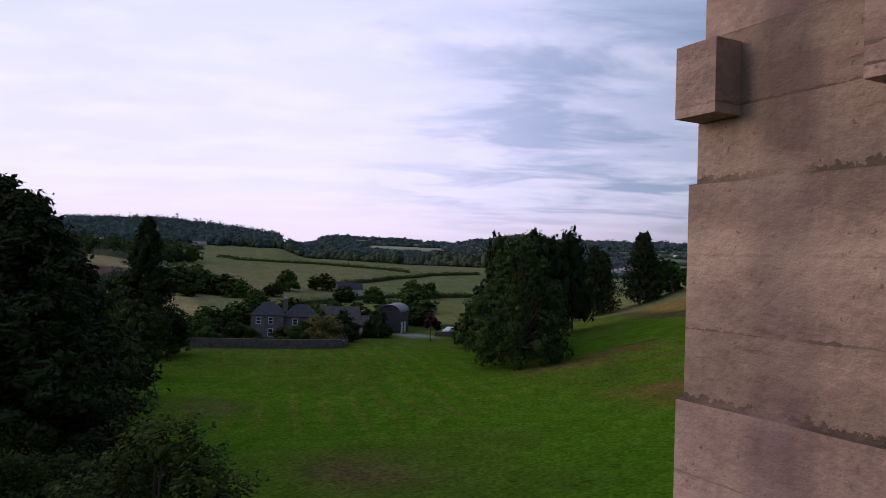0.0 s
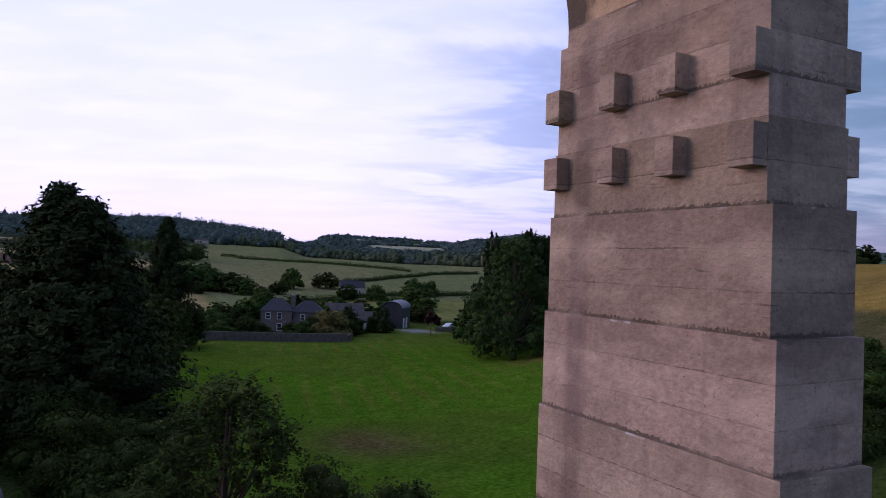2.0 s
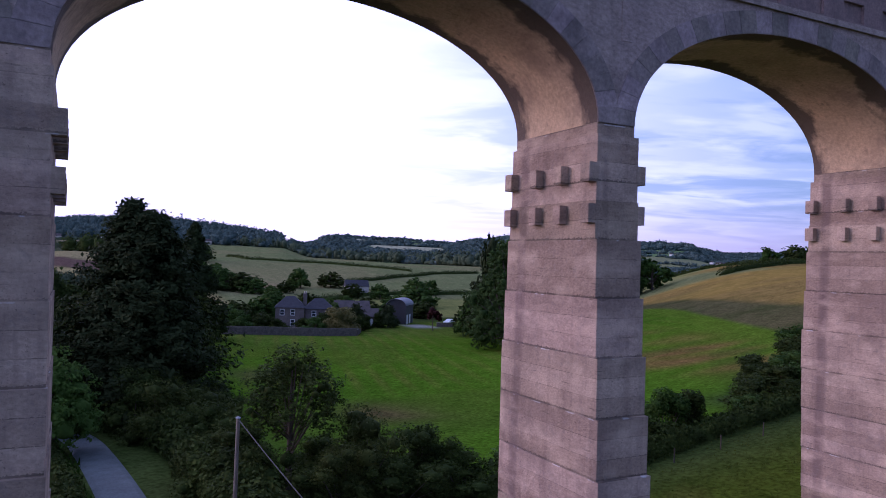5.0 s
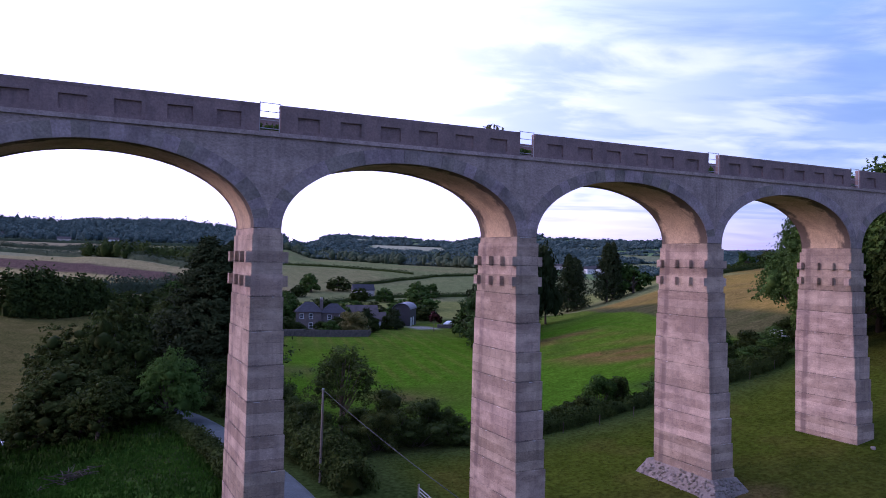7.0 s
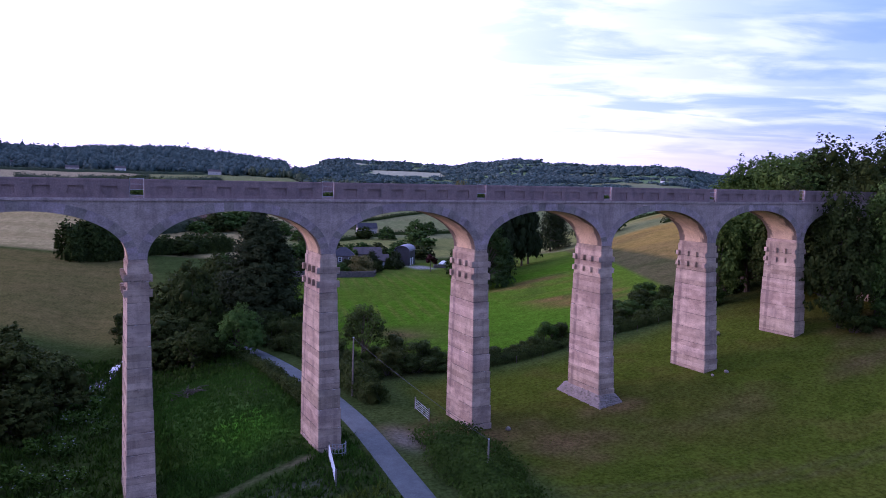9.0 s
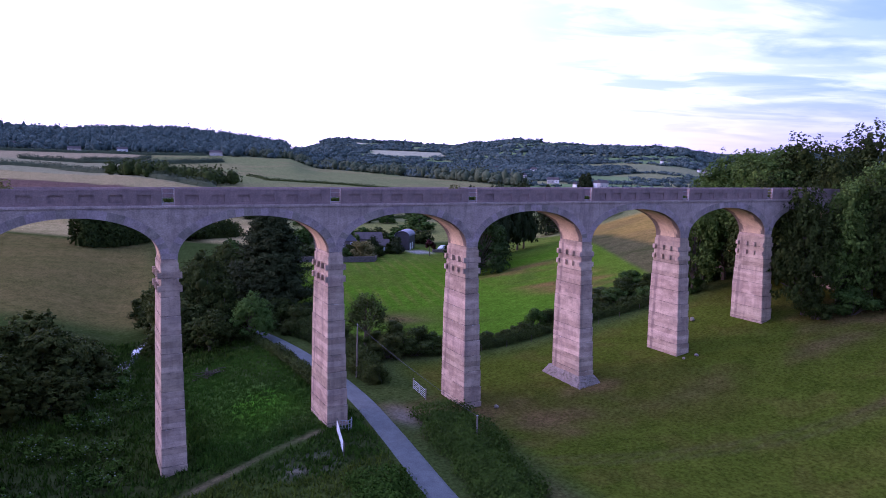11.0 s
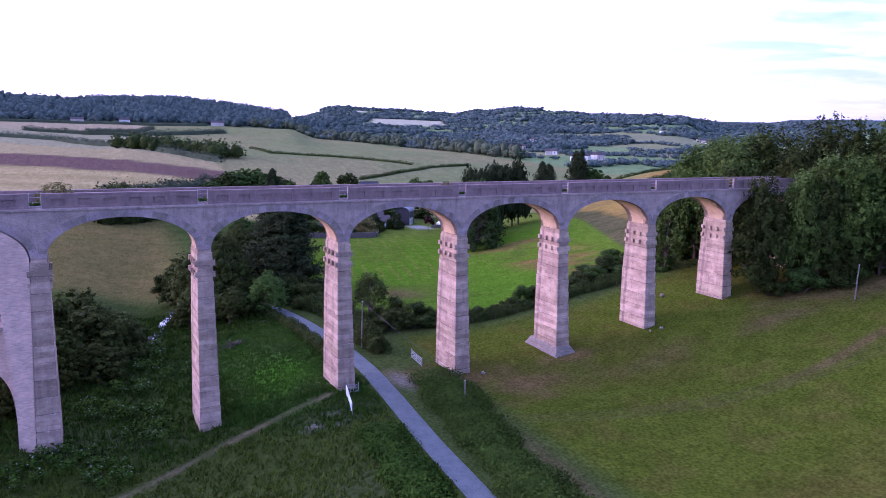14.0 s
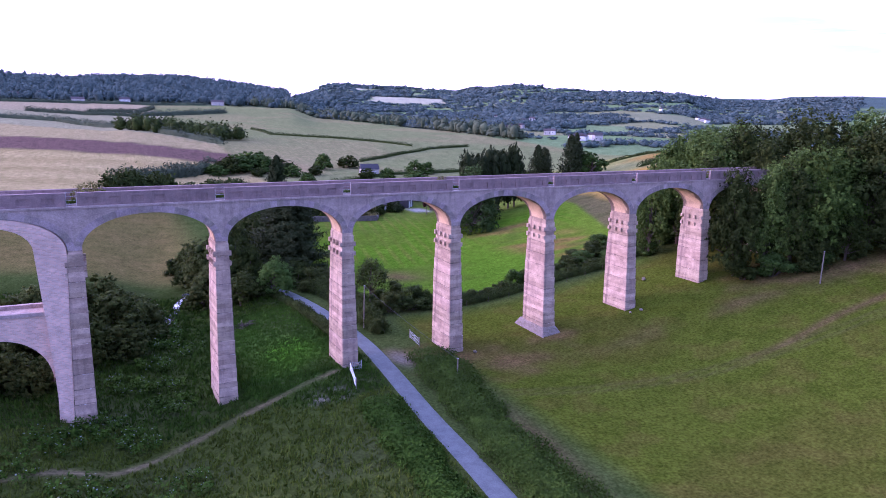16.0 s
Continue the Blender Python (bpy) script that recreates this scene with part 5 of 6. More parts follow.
def gate(a, b, tall, mat, label, bars=5, name="field_gate"):
    """A barred field gate between two posts at a and b."""
    root = new(name)
    za, zb = ground_z(*a), ground_z(*b)
    p = lambda s, h: (a[0] + (b[0] - a[0]) * s, a[1] + (b[1] - a[1]) * s, za + (zb - za) * s + h)
    for s in (0.0, 1.0):
        bm = bmesh.new()
        rod(bm, p(s, -0.3), p(s, tall + 0.25), 0.08, 8)
        part("post", bm, TIMBER, root, "weathered timber post")
    for i in range(bars):
        h = 0.2 + (tall - 0.2) * i / (bars - 1)
        bm = bmesh.new()
        rod(bm, p(0.02, h), p(0.98, h), 0.032, 6)
        part("bar", bm, mat, root)
    for s in (0.02, 0.5, 0.98):
        bm = bmesh.new()
        rod(bm, p(s, 0.18), p(s, tall + 0.02), 0.034, 6)
        part("stile", bm, mat, root)
    bm = bmesh.new()
    rod(bm, p(0.02, 0.2), p(0.5, tall), 0.026, 6)
    part("brace", bm, mat, root)
    return tagged(root, label, "gate")


gate((-17.75, -2.9), (-19.25, -9.4), 1.25, WHITE_PAINT, "long white-painted barred field gate standing open", 6)
gate((-3.7, 7.6), (-4.1, 3.0), 1.2, GALVANISED, "galvanised steel field gate by the hedge")
# small kissing gate at the foot of the pier
kg = new("kissing_gate")
for i in range(7):
    an_ = math.radians(200 + i * 27)
    bm = bmesh.new()
    x, y = -16.7 + 0.75 * math.cos(an_), -2.6 + 0.75 * math.sin(an_)
    rod(bm, (x, y, ground_z(x, y) - 0.1), (x, y, ground_z(x, y) + 1.25), 0.03, 6)
    part("upright", bm, GALVANISED, kg)
for h in (0.35, 0.8, 1.22):
    bm = bmesh.new()
    for i in range(6):
        a0, a1 = math.radians(200 + i * 27), math.radians(227 + i * 27)
        z = ground_z(-16.7, -2.6) + h
        rod(bm, (-16.7 + 0.75 * math.cos(a0), -2.6 + 0.75 * math.sin(a0), z), (-16.7 + 0.75 * math.cos(a1), -2.6 + 0.75 * math.sin(a1), z), 0.025, 5)
    part("hoop", bm, GALVANISED, kg)
tagged(kg, "small galvanised kissing gate at the pier's foot", "gate")


def pole(x, y, tall, label, lean=(0, 0)):
    root = new("utility_pole")
    z = ground_z(x, y)
    bm = bmesh.new()
    rod(bm, (x, y, z - 0.4), (x + lean[0], y + lean[1], z + tall), 0.11, 10, 0.085)
    part("shaft", bm, TIMBER, root)
    bm = bmesh.new()
    rod(bm, (x + lean[0], y + lean[1], z + tall), (x + lean[0], y + lean[1], z + tall + 0.07), 0.13, 10, 0.05)
    part("cap", bm, GALVANISED, root, "grey metal cap")
    return tagged(root, label, "pole")


pole(-8.8, 15.2, 7.4, "weathered timber pole carrying a cable", (0.05, 0.0))
pole(-5.4, -12.2, 3.2, "short weathered timber pole in the hedge")
pole(62.5, -17.2, 5.6, "tall thin timber pole in the pasture", (0.25, 0.1))
cable = bpy.data.curves.new("overhead_cable", "CURVE")
cable.dimensions, cable.bevel_depth, cable.bevel_resolution = "3D", 0.022, 1
sp = cable.splines.new("POLY")
sp.points.add(24)
for i in range(25):
    s = i / 24
    a, b = Vector((-8.75, 15.2, ground_z(-8.8, 15.2) + 7.35)), Vector((-5.4, -12.2, ground_z(-5.4, -12.2) + 3.15))
    q = a.lerp(b, s) - Vector((0, 0, 1.6 * s * (1 - s)))
    sp.points[i].co = (*q, 1)
cable.materials.append(WIRE)
tagged(new("overhead_cable", cable), "thin dark cable slung between two poles", "cable")

# ------------------------------------------------------------------ brick strengthening of the second bay


def brick_material():
    m = bpy.data.materials.new("pink_brick")
    m.use_nodes = True
    nt = m.node_tree
    nd, ln = nt.nodes.new, nt.links.new
    bsdf = nt.nodes["Principled BSDF"]
    bsdf.inputs["Roughness"].default_value = 0.92
    geo = nd("ShaderNodeNewGeometry")
    sep, com = nd("ShaderNodeSeparateXYZ"), nd("ShaderNodeCombineXYZ")
    ln(geo.outputs["Position"], sep.inputs[0])
    add = nd("ShaderNodeMath")
    ln(sep.outputs[0], add.inputs[0])
    ln(sep.outputs[1], add.inputs[1])
    ln(add.outputs[0], com.inputs[0])
    ln(sep.outputs[2], com.inputs[1])
    br = nd("ShaderNodeTexBrick")
    br.inputs["Color1"].default_value, br.inputs["Color2"].default_value, br.inputs["Mortar"].default_value = (0.82, 0.50, 0.35, 1), (0.60, 0.37, 0.26, 1), (0.66, 0.54, 0.45, 1)
    br.inputs["Scale"].default_value, br.inputs["Brick Width"].default_value, br.inputs["Row Height"].default_value, br.inputs["Mortar Size"].default_value = 1.0, 0.45, 0.15, 0.014
    ln(com.outputs[0], br.inputs["Vector"])
    no = nd("ShaderNodeTexNoise")
    no.inputs["Scale"].default_value, no.inputs["Detail"].default_value = 0.8, 6
    ln(geo.outputs["Position"], no.inputs["Vector"])
    mx = nd("ShaderNodeMix")
    mx.data_type, mx.blend_type = "RGBA", "MULTIPLY"
    mx.inputs[0].default_value = 0.5
    ln(br.outputs["Color"], mx.inputs[6])
    ln(no.outputs["Fac"], mx.inputs[7])
    hsv = nd("ShaderNodeHueSaturation")
    hsv.inputs["Saturation"].default_value, hsv.inputs["Value"].default_value = 0.85, 1.2
    ln(mx.outputs[2], hsv.inputs["Color"])
    ln(hsv.outputs[0], bsdf.inputs["Base Color"])
    bp = nd("ShaderNodeBump")
    bp.inputs["Strength"].default_value, bp.inputs["Distance"].default_value = 0.6, 0.02
    ln(br.outputs["Fac"], bp.inputs["Height"])
    bp.invert = True
    ln(bp.outputs[0], bsdf.inputs["Normal"])
    return m


BRICK = brick_material()


def brick_lining(k):
    """Brick piers and ring inside bay k, with a lower arch and its deck between them."""
    mid = (k + 0.5) * SPAN
    half = SPAN / 2 - HALF
    dz = GRADE * mid
    root = tagged(new("jack_arch"), "pink brick strengthening arch built inside the bay", "arch")
    face = lambda z: -0.36 - 0.072 * max(0.0, 17.75 + dz - z)
    rear = lambda z: 4.5 + 0.03 * max(0.0, 17.75 + dz - z)
    outer, inner = [], []
    for z in (-3.0, 3.0, 7.0, 10.0, 13.0, 16.0, 18.5, SPRING + dz):
        outer.append((half - 0.02 - 0.02 * (SPRING + dz - z), z))
        inner.append((5.75 - max(0.0, z - 4) * 0.085, z))
    for i in range(1, 25):
        th = math.pi / 2 * i / 24
        outer.append(((half - 0.02) * math.cos(th), SPRING + dz + arch_z(math.cos(th)) - 0.01))
        inner.append((4.33 * math.cos(th), SPRING + dz + 3.15 * math.sin(th) ** 0.9))
    for side in (-1, 1):
        bm = bmesh.new()
        lean_ = SHIFT.get(k + 1, 0.0) if side > 0 else SHIFT.get(k, 0.0)
        ring = [[bm.verts.new((mid + side * x + lean_, f(z), z)) for x, z in line] for line, f in ((outer, face), (inner, face), (inner, rear), (outer, rear))]
        for r0, r1 in ((0, 1), (1, 2), (2, 3)):
            for i in range(len(outer) - 1):
                bm.faces.new((ring[r0][i], ring[r0][i + 1], ring[r1][i + 1], ring[r1][i]))
        part("lining", bm, BRICK, root)
    # lower arch wall, deck and coping
    bm = bmesh.new()
    n = 28
    prof = [(mid + 0.15 - 5.62 * math.cos(math.pi * i / n), 4.4 + 5.9 * math.sin(math.pi * i / n) ** 0.95) for i in range(n + 1)]
    rows = [[bm.verts.new((x, y, z)) for x, z in prof] for y in (-0.15, 4.3)]
    tops = [[bm.verts.new((x, y, 13.0)) for x, z in prof] for y in (-0.15, 4.3)]
    for i in range(n):
        bm.faces.new((rows[0][i], rows[0][i + 1], tops[0][i + 1], tops[0][i]))
        bm.faces.new((rows[1][i], rows[1][i + 1], tops[1][i + 1], tops[1][i]))
        bm.faces.new((rows[0][i], rows[0][i + 1], rows[1][i + 1], rows[1][i]))
    part("lower_arch", bm, BRICK, root)
    part("deck_coping", boxed(mid - 5.0, mid + 5.3, -0.3, 0.25, 13.0, 13.45), CONCRETE_TOP, root, "grey coping of the lower deck", bevel=0.03)
    part("deck_coping", boxed(mid - 5.0, mid + 5.3, 3.95, 4.5, 13.0, 13.45), CONCRETE_TOP, root, "grey coping of the lower deck", bevel=0.03)
    part("lower_deck", boxed(mid - 5.0, mid + 5.3, 0.25, 3.95, 12.6, 13.0), CONCRETE_TOP, root)


brick_lining(-4)

# ------------------------------------------------------------------ railings, footing, growth on the deck
RAIL_PAINT = material("weathered_rail_paint", (0.50, 0.50, 0.51), (0.34, 0.33, 0.32), 0.6, 3.0, 14.0, 0.3, 0.1)
for k in range(FIRST + 1, LAST + 1):
    cx = k * SPAN + SHIFT.get(k, 0.0)
    rail = new("railing")
    zb = STRING + 0.24 + GRADE * cx
    for y in (P_FRONT + 0.10,):
        for dx in (-0.56, 0.56):
            bm = bmesh.new()
            rod(bm, (cx + dx, y, zb - 0.05), (cx + dx, y, zb + 1.72), 0.028, 6)
            part("upright", bm, RAIL_PAINT, rail)
        for h in (0.25, 0.72, 1.2, 1.68):
            bm = bmesh.new()
            rod(bm, (cx - 0.57, y, zb + h), (cx + 0.57, y, zb + h), 0.022, 6)
            part("rail", bm, RAIL_PAINT, rail)
    tagged(rail, "pale steel guard railing across a parapet gap", "railing", "parapet railings")
    # narrow strip running down the spandrel from the gap
    bm = boxed(cx + 0.12, cx + 0.56, S_FRONT - 0.03, S_FRONT + 0.1, 23.9, STRING)
    shear(bm)
    part("strip", bm, CONCRETE_TOP, viaduct)

rng = np.random.RandomState(9)


def stone_mesh(seed):
    r_ = np.random.RandomState(seed)
    bm = bmesh.new()
    bmesh.ops.create_icosphere(bm, subdivisions=1, radius=0.5)
    for v_ in bm.verts:
        v_.co *= r_.uniform(0.75, 1.1)
    me = bpy.data.meshes.new("stone")
    bm.to_mesh(me)
    bm.free()
    me.materials.append(STONE)
    return me


stones = [stone_mesh(i) for i in range(5)]
footing = tagged(new("rubble_footing"), "battered rubble stone footing round the pier base", "rubble")
f_lo, f_hi = ground_z(17.3, 0) - 0.5, ground_z(17.3, 0) + 1.05
f_in, f_out = (1.22, -1.75, 5.15), (2.15, -3.0, 6.0)      # half width, front and back at top and foot
bm = bmesh.new()
ring = [[bm.verts.new((17.3 + sx * hw, (fr if sy < 0 else bk), z)) for sx, sy in ((-1, -1), (1, -1), (1, 1), (-1, 1))] for (hw, fr, bk), z in ((f_out, f_lo), (f_in, f_hi))]
for j in range(4):
    bm.faces.new((ring[0][j], ring[0][(j + 1) % 4], ring[1][(j + 1) % 4], ring[1][j]))
bm.faces.new(ring[1])
part("mortar_core", bm, STONE, footing, "grey mortar between the stones")
for i in range(290):
    side = (0, 2, 2, 0, 2, 3, 1)[i % 7]
    u_, s = rng.uniform(0.15, 1.0), rng.uniform(-1, 1)
    hw, fr, bk = (p0 + (p1 - p0) * (1 - u_) for p0, p1 in zip(f_in, f_out))
    x, y = ((17.3 + s * hw, fr), (17.3 + s * hw, bk), (17.3 - hw, (fr + bk) / 2 + s * (bk - fr) / 2), (17.3 + hw, (fr + bk) / 2 + s * (bk - fr) / 2))[side]
    ob = new("stone", stones[i % 5])
    ob.parent = footing
    k = rng.uniform(0.22, 0.42)
    ob.matrix_basis = pose(x, y, f_lo + (f_hi - f_lo) * u_, rng.uniform(-30, 30), rng.uniform(-30, 30), rng.rand() * 360) @ Matrix.Diagonal((k, k * 0.85, k * 0.6, 1))
for x, y, r_ in ((2.6, -3.0, 0.9), (46, 8, 1.3), (12, 19, 0.7), (35.5, -3.2, 0.8), (33.5, -2.8, 0.6)):
    ob = tagged(new("boulder", stones[1]), "grey weathered boulder lying in the grass", "boulder", "boulders")
    ob.matrix_basis = pose(x, y, ground_z(x, y) + 0.15 * r_, 20, 10, x * 40) @ Matrix.Diagonal((r_, r_ * 0.8, r_ * 0.7, 1))


def deck_growth():
    r_ = np.random.RandomState(4)
    c, o, sz = [], [], []
    for x0, w, h, n in ((-49.5, 2.4, 2.5, 520), (-2.1, 1.4, 1.95, 300), (-46, 3, 0.7, 400), (-30, 5, 0.5, 520), (-10, 5, 0.45, 480), (14, 5, 0.45, 240), (32, 5, 0.6, 260), (47, 4, 0.9, 320), (54, 4, 1.5, 420)):
        d = unit(r_, n)
        d[:, 2] = np.abs(d[:, 2])
        d = d * r_.rand(n, 1) ** 0.4
        x = x0 + d[:, 0] * w
        c.append(np.stack([x, (0.9 if x0 == -2.1 else 2.1) + d[:, 1] * (0.5 if x0 == -2.1 else 1.4), STRING + 0.5 + GRADE * x + d[:, 2] * h * 1.0], 1))
        o.append(d)
    ob = leaves("deck_weeds", np.concatenate(c), np.concatenate(o), np.full(sum(map(len, c)), 0.26), r_, LEAF_YELLOW)
    tagged(ob, "yellow-green weeds growing on the disused deck", "weeds", kind="stuff")


def gap_shade_leaves():
    """Leaves added on the deck behind every parapet gap to stand in for shade."""
    r_ = np.random.RandomState(14)
    c, o = [], []
    for k in range(FIRST + 1, LAST + 1):
        d = r_.uniform(-1, 1, (190, 3))
        x = k * SPAN + d[:, 0] * 0.95
        c.append(np.stack([x, 0.95 + d[:, 1] * 0.32, STRING + 0.24 + GRADE * x + 0.32 + d[:, 2] * 0.30], 1))
        o.append(np.tile([0.0, -0.6, 0.3], (190, 1)))
    ob = leaves("brambles", np.concatenate(c), np.concatenate(o), np.full(sum(map(len, c)), 0.22), r_, LEAF_WOOD)
    tagged(ob, "added leaves standing in for shade behind the parapet gaps", "brambles", kind="stuff")


deck_growth()
gap_shade_leaves()

# ------------------------------------------------------------------ farm
HOUSE_STONE = material("house_stone", (0.190, 0.155, 0.145), (0.120, 0.100, 0.098), 0.92, 0.8, 5.0, 0.4, 0.4)
SLATE = material("slate_roof", (0.056, 0.056, 0.066), (0.036, 0.037, 0.045), 0.85, 1.0, 6.0, 0.4, 0.4, (1, 1, 4), spec=0.12)
SASH = material("white_window_frame", (0.78, 0.78, 0.78), (0.66, 0.66, 0.66), 0.5, 2, 10, 0.1, 0.0)
PANE = material("window_glass", (0.035, 0.040, 0.050), (0.025, 0.030, 0.040), 0.08, 1, 4, 0.1, 0.0, spec=0.7)
TIN_BLACK = material("black_corrugated_iron", (0.040, 0.040, 0.048), (0.026, 0.026, 0.032), 0.6, 0.6, 8.0, 0.3, 0.2)
TIN_ROOF = material("grey_corrugated_roof", (0.150, 0.155, 0.185), (0.110, 0.112, 0.135), 0.55, 0.5, 9.0, 0.3, 0.3, (6, 1, 1), metal=0.2)
RENDER_WHITE = material("white_render", (0.78, 0.77, 0.75), (0.66, 0.65, 0.63), 0.9, 0.6, 4.0, 0.15, 0.2)
RENDER_CREAM = material("cream_render", (0.56, 0.50, 0.45), (0.46, 0.41, 0.37), 0.9, 0.6, 4.0, 0.15, 0.2)
ROOF_GREY = material("grey_tile_roof", (0.10, 0.086, 0.084), (0.064, 0.056, 0.056), 0.9, 0.8, 5.0, 0.4, 0.3, spec=0.12)
WALL_STONE = material("garden_wall_stone", (0.175, 0.148, 0.132), (0.100, 0.086, 0.080), 0.95, 1.4, 6.0, 0.6, 0.6, coords="World", spec=0.1)


def hip_roof(bm, w, d, z0, rise, over=0.35, ridge=0.3):
    a, b = w / 2 + over, d / 2 + over
    lo = [bm.verts.new(p) for p in ((-a, -b, z0), (a, -b, z0), (a, b, z0), (-a, b, z0))]
    r0, r1 = bm.verts.new((-w * ridge / 2, 0, z0 + rise)), bm.verts.new((w * ridge / 2, 0, z0 + rise))
    bm.faces.new((lo[0], lo[1], r1, r0))
    bm.faces.new((lo[2], lo[3], r0, r1))
    bm.faces.new((lo[1], lo[2], r1))
    bm.faces.new((lo[3], lo[0], r0))
    bm.faces.new(lo[::-1])


def gable_roof(bm, w, d, z0, rise, over=0.3):
    a, b = w / 2 + over, d / 2 + over
    v_ = [bm.verts.new(p) for p in ((-a, -b, z0), (a, -b, z0), (a, b, z0), (-a, b, z0), (-a, 0, z0 + rise), (a, 0, z0 + rise))]
    for f in ((0, 1, 5, 4), (2, 3, 4, 5), (1, 2, 5), (3, 0, 4), (3, 2, 1, 0)):
        bm.faces.new([v_[i] for i in f])


def building(x, y, turn, w, d, eave, rise, wall, roof, label, hip=False, windows=(), doors=(), stacks=(), category="house", sink=0.5):
    """A building on its own base: wall, roof, windows with frame and pane, doors and chimneys. Windows: (u, z, width, height) on the front."""
    root = new("house" if category == "house" else "farm_building")
    root.matrix_basis = pose(x, y, ground_z(x, y), 0, 0, turn)
    part("wall", boxed(-w / 2, w / 2, -d / 2, d / 2, -sink, eave), wall, root)
    bm = bmesh.new()
    (hip_roof if hip else gable_roof)(bm, w, d, eave, rise)
    part("roof", bm, roof, root, "dark slate roof")
    for u, z, ww, hh in windows:
        win = part("window", boxed(u - ww / 2, u + ww / 2, -d / 2 - 0.05, -d / 2 + 0.02, z, z + hh), SASH, root, "white sash window")
        part("pane", boxed(u - ww / 2 + 0.12, u + ww / 2 - 0.12, -d / 2 - 0.056, -d / 2 - 0.04, z + 0.12, z + hh / 2 - 0.05), PANE, win)
        part("pane", boxed(u - ww / 2 + 0.12, u + ww / 2 - 0.12, -d / 2 - 0.056, -d / 2 - 0.04, z + hh / 2 + 0.05, z + hh - 0.12), PANE, win)
    for u, ww, hh in doors:
        part("door", boxed(u - ww / 2, u + ww / 2, -d / 2 - 0.06, -d / 2 + 0.02, 0, hh), SASH, root, "white door")
    for u, v_, h in stacks:
        st = part("chimney", boxed(u - 0.45, u + 0.45, v_ - 0.35, v_ + 0.35, eave, eave + rise + h), HOUSE_STONE, root, "stone chimney stack", bevel=0.03)
        for q in (-0.2, 0.2):
            bm = bmesh.new()
            rod(bm, (u + q, v_, eave + rise + h), (u + q, v_, eave + rise + h + 0.5), 0.13, 8, 0.11)
            part("chimney_pot", bm, RENDER_CREAM, st)
    return tagged(root, label, category)


building(32.6, 158.2, -17, 6.8, 8.0, 4.9, 2.6, HOUSE_STONE, SLATE, "grey stone farmhouse with hipped slate roof", True, ((-1.8, 3.0, 1.1, 1.5), (0.7, 3.0, 1.1, 1.5), (0.7, 0.4, 1.1, 1.7)), (), ((3.5, 0.2, 0.7), (3.5, 1.4, 0.7)))
building(39.4, 156.7, -17, 6.8, 7.4, 4.7, 2.5, HOUSE_STONE, SLATE, "grey stone farmhouse wing with hipped slate roof", True, ((-1.2, 2.9, 1.1, 1.4), (2.0, 2.9, 1.1, 1.4)))
building(52.2, 158.0, -14, 6.4, 5.5, 2.6, 2.0, HOUSE_STONE, ROOF_GREY, "low stone outbuilding with tiled roof", False, ((-1.6, 0.9, 0.9, 1.0),), ((1.2, 1.0, 2.0),), category="outbuilding")
building(52.5, 169.0, -12, 9.0, 6.0, 3.6, 2.2, HOUSE_STONE, ROOF_GREY, "stone farm cottage behind the yard", False, ((-2.5, 1.2, 1.0, 1.1), (0, 1.2, 1.0, 1.1), (2.5, 1.2, 1.0, 1.1)))
building(88, 262, -10, 9.0, 6.5, 3.4, 2.6, RENDER_CREAM, SLATE, "cottage with slate roof among trees", False, ((-2.5, 1.2, 1.0, 1.1), (2.5, 1.2, 1.0, 1.1)))


def dutch_barn(x, y, turn, w, d, eave, rise):
    root = new("barn")
    root.matrix_basis = pose(x, y, ground_z(x, y), 0, 0, turn)
    arc = [(-w / 2 * math.cos(math.pi * i / 16), eave + rise * math.sin(math.pi * i / 16)) for i in range(17)]
    bm = bmesh.new()
    for yy in (-d / 2, d / 2):
        bm.faces.new([bm.verts.new((px, yy, pz)) for px, pz in [(-w / 2, -0.5)] + arc + [(w / 2, -0.5)]])
    for s in (-1, 1):
        bm.faces.new([bm.verts.new(p) for p in ((s * w / 2, -d / 2, -0.5), (s * w / 2, d / 2, -0.5), (s * w / 2, d / 2, eave), (s * w / 2, -d / 2, eave))])
    bmesh.ops.remove_doubles(bm, verts=bm.verts, dist=0.001)
    part("wall", bm, TIN_BLACK, root, "black corrugated iron walls")
    bm = bmesh.new()
    big = [(px * 1.04, pz + 0.12) for px, pz in arc]
    for (p0, z0), (p1, z1) in zip(big, big[1:]):
        q = [bm.verts.new(p) for p in ((p0, -d / 2 - 0.4, z0), (p1, -d / 2 - 0.4, z1), (p1, d / 2 + 0.4, z1), (p0, d / 2 + 0.4, z0))]
        bm.faces.new(q)
    bmesh.ops.remove_doubles(bm, verts=bm.verts, dist=0.001)
    bmesh.ops.solidify(bm, geom=bm.faces[:], thickness=0.08)
    part("roof", bm, TIN_ROOF, root, "curved grey corrugated roof")
    for yy in (-d * 0.3, d * 0.05):
        part("door", boxed(w / 2 - 0.02, w / 2 + 0.08, yy - 0.8, yy + 0.8, 0, 2.6), SASH, root, "white plank door")
    return tagged(root, "black corrugated iron barn with curved roof", "barn")


dutch_barn(65.3, 165.5, -37, 5.4, 9.0, 4.9, 1.9)

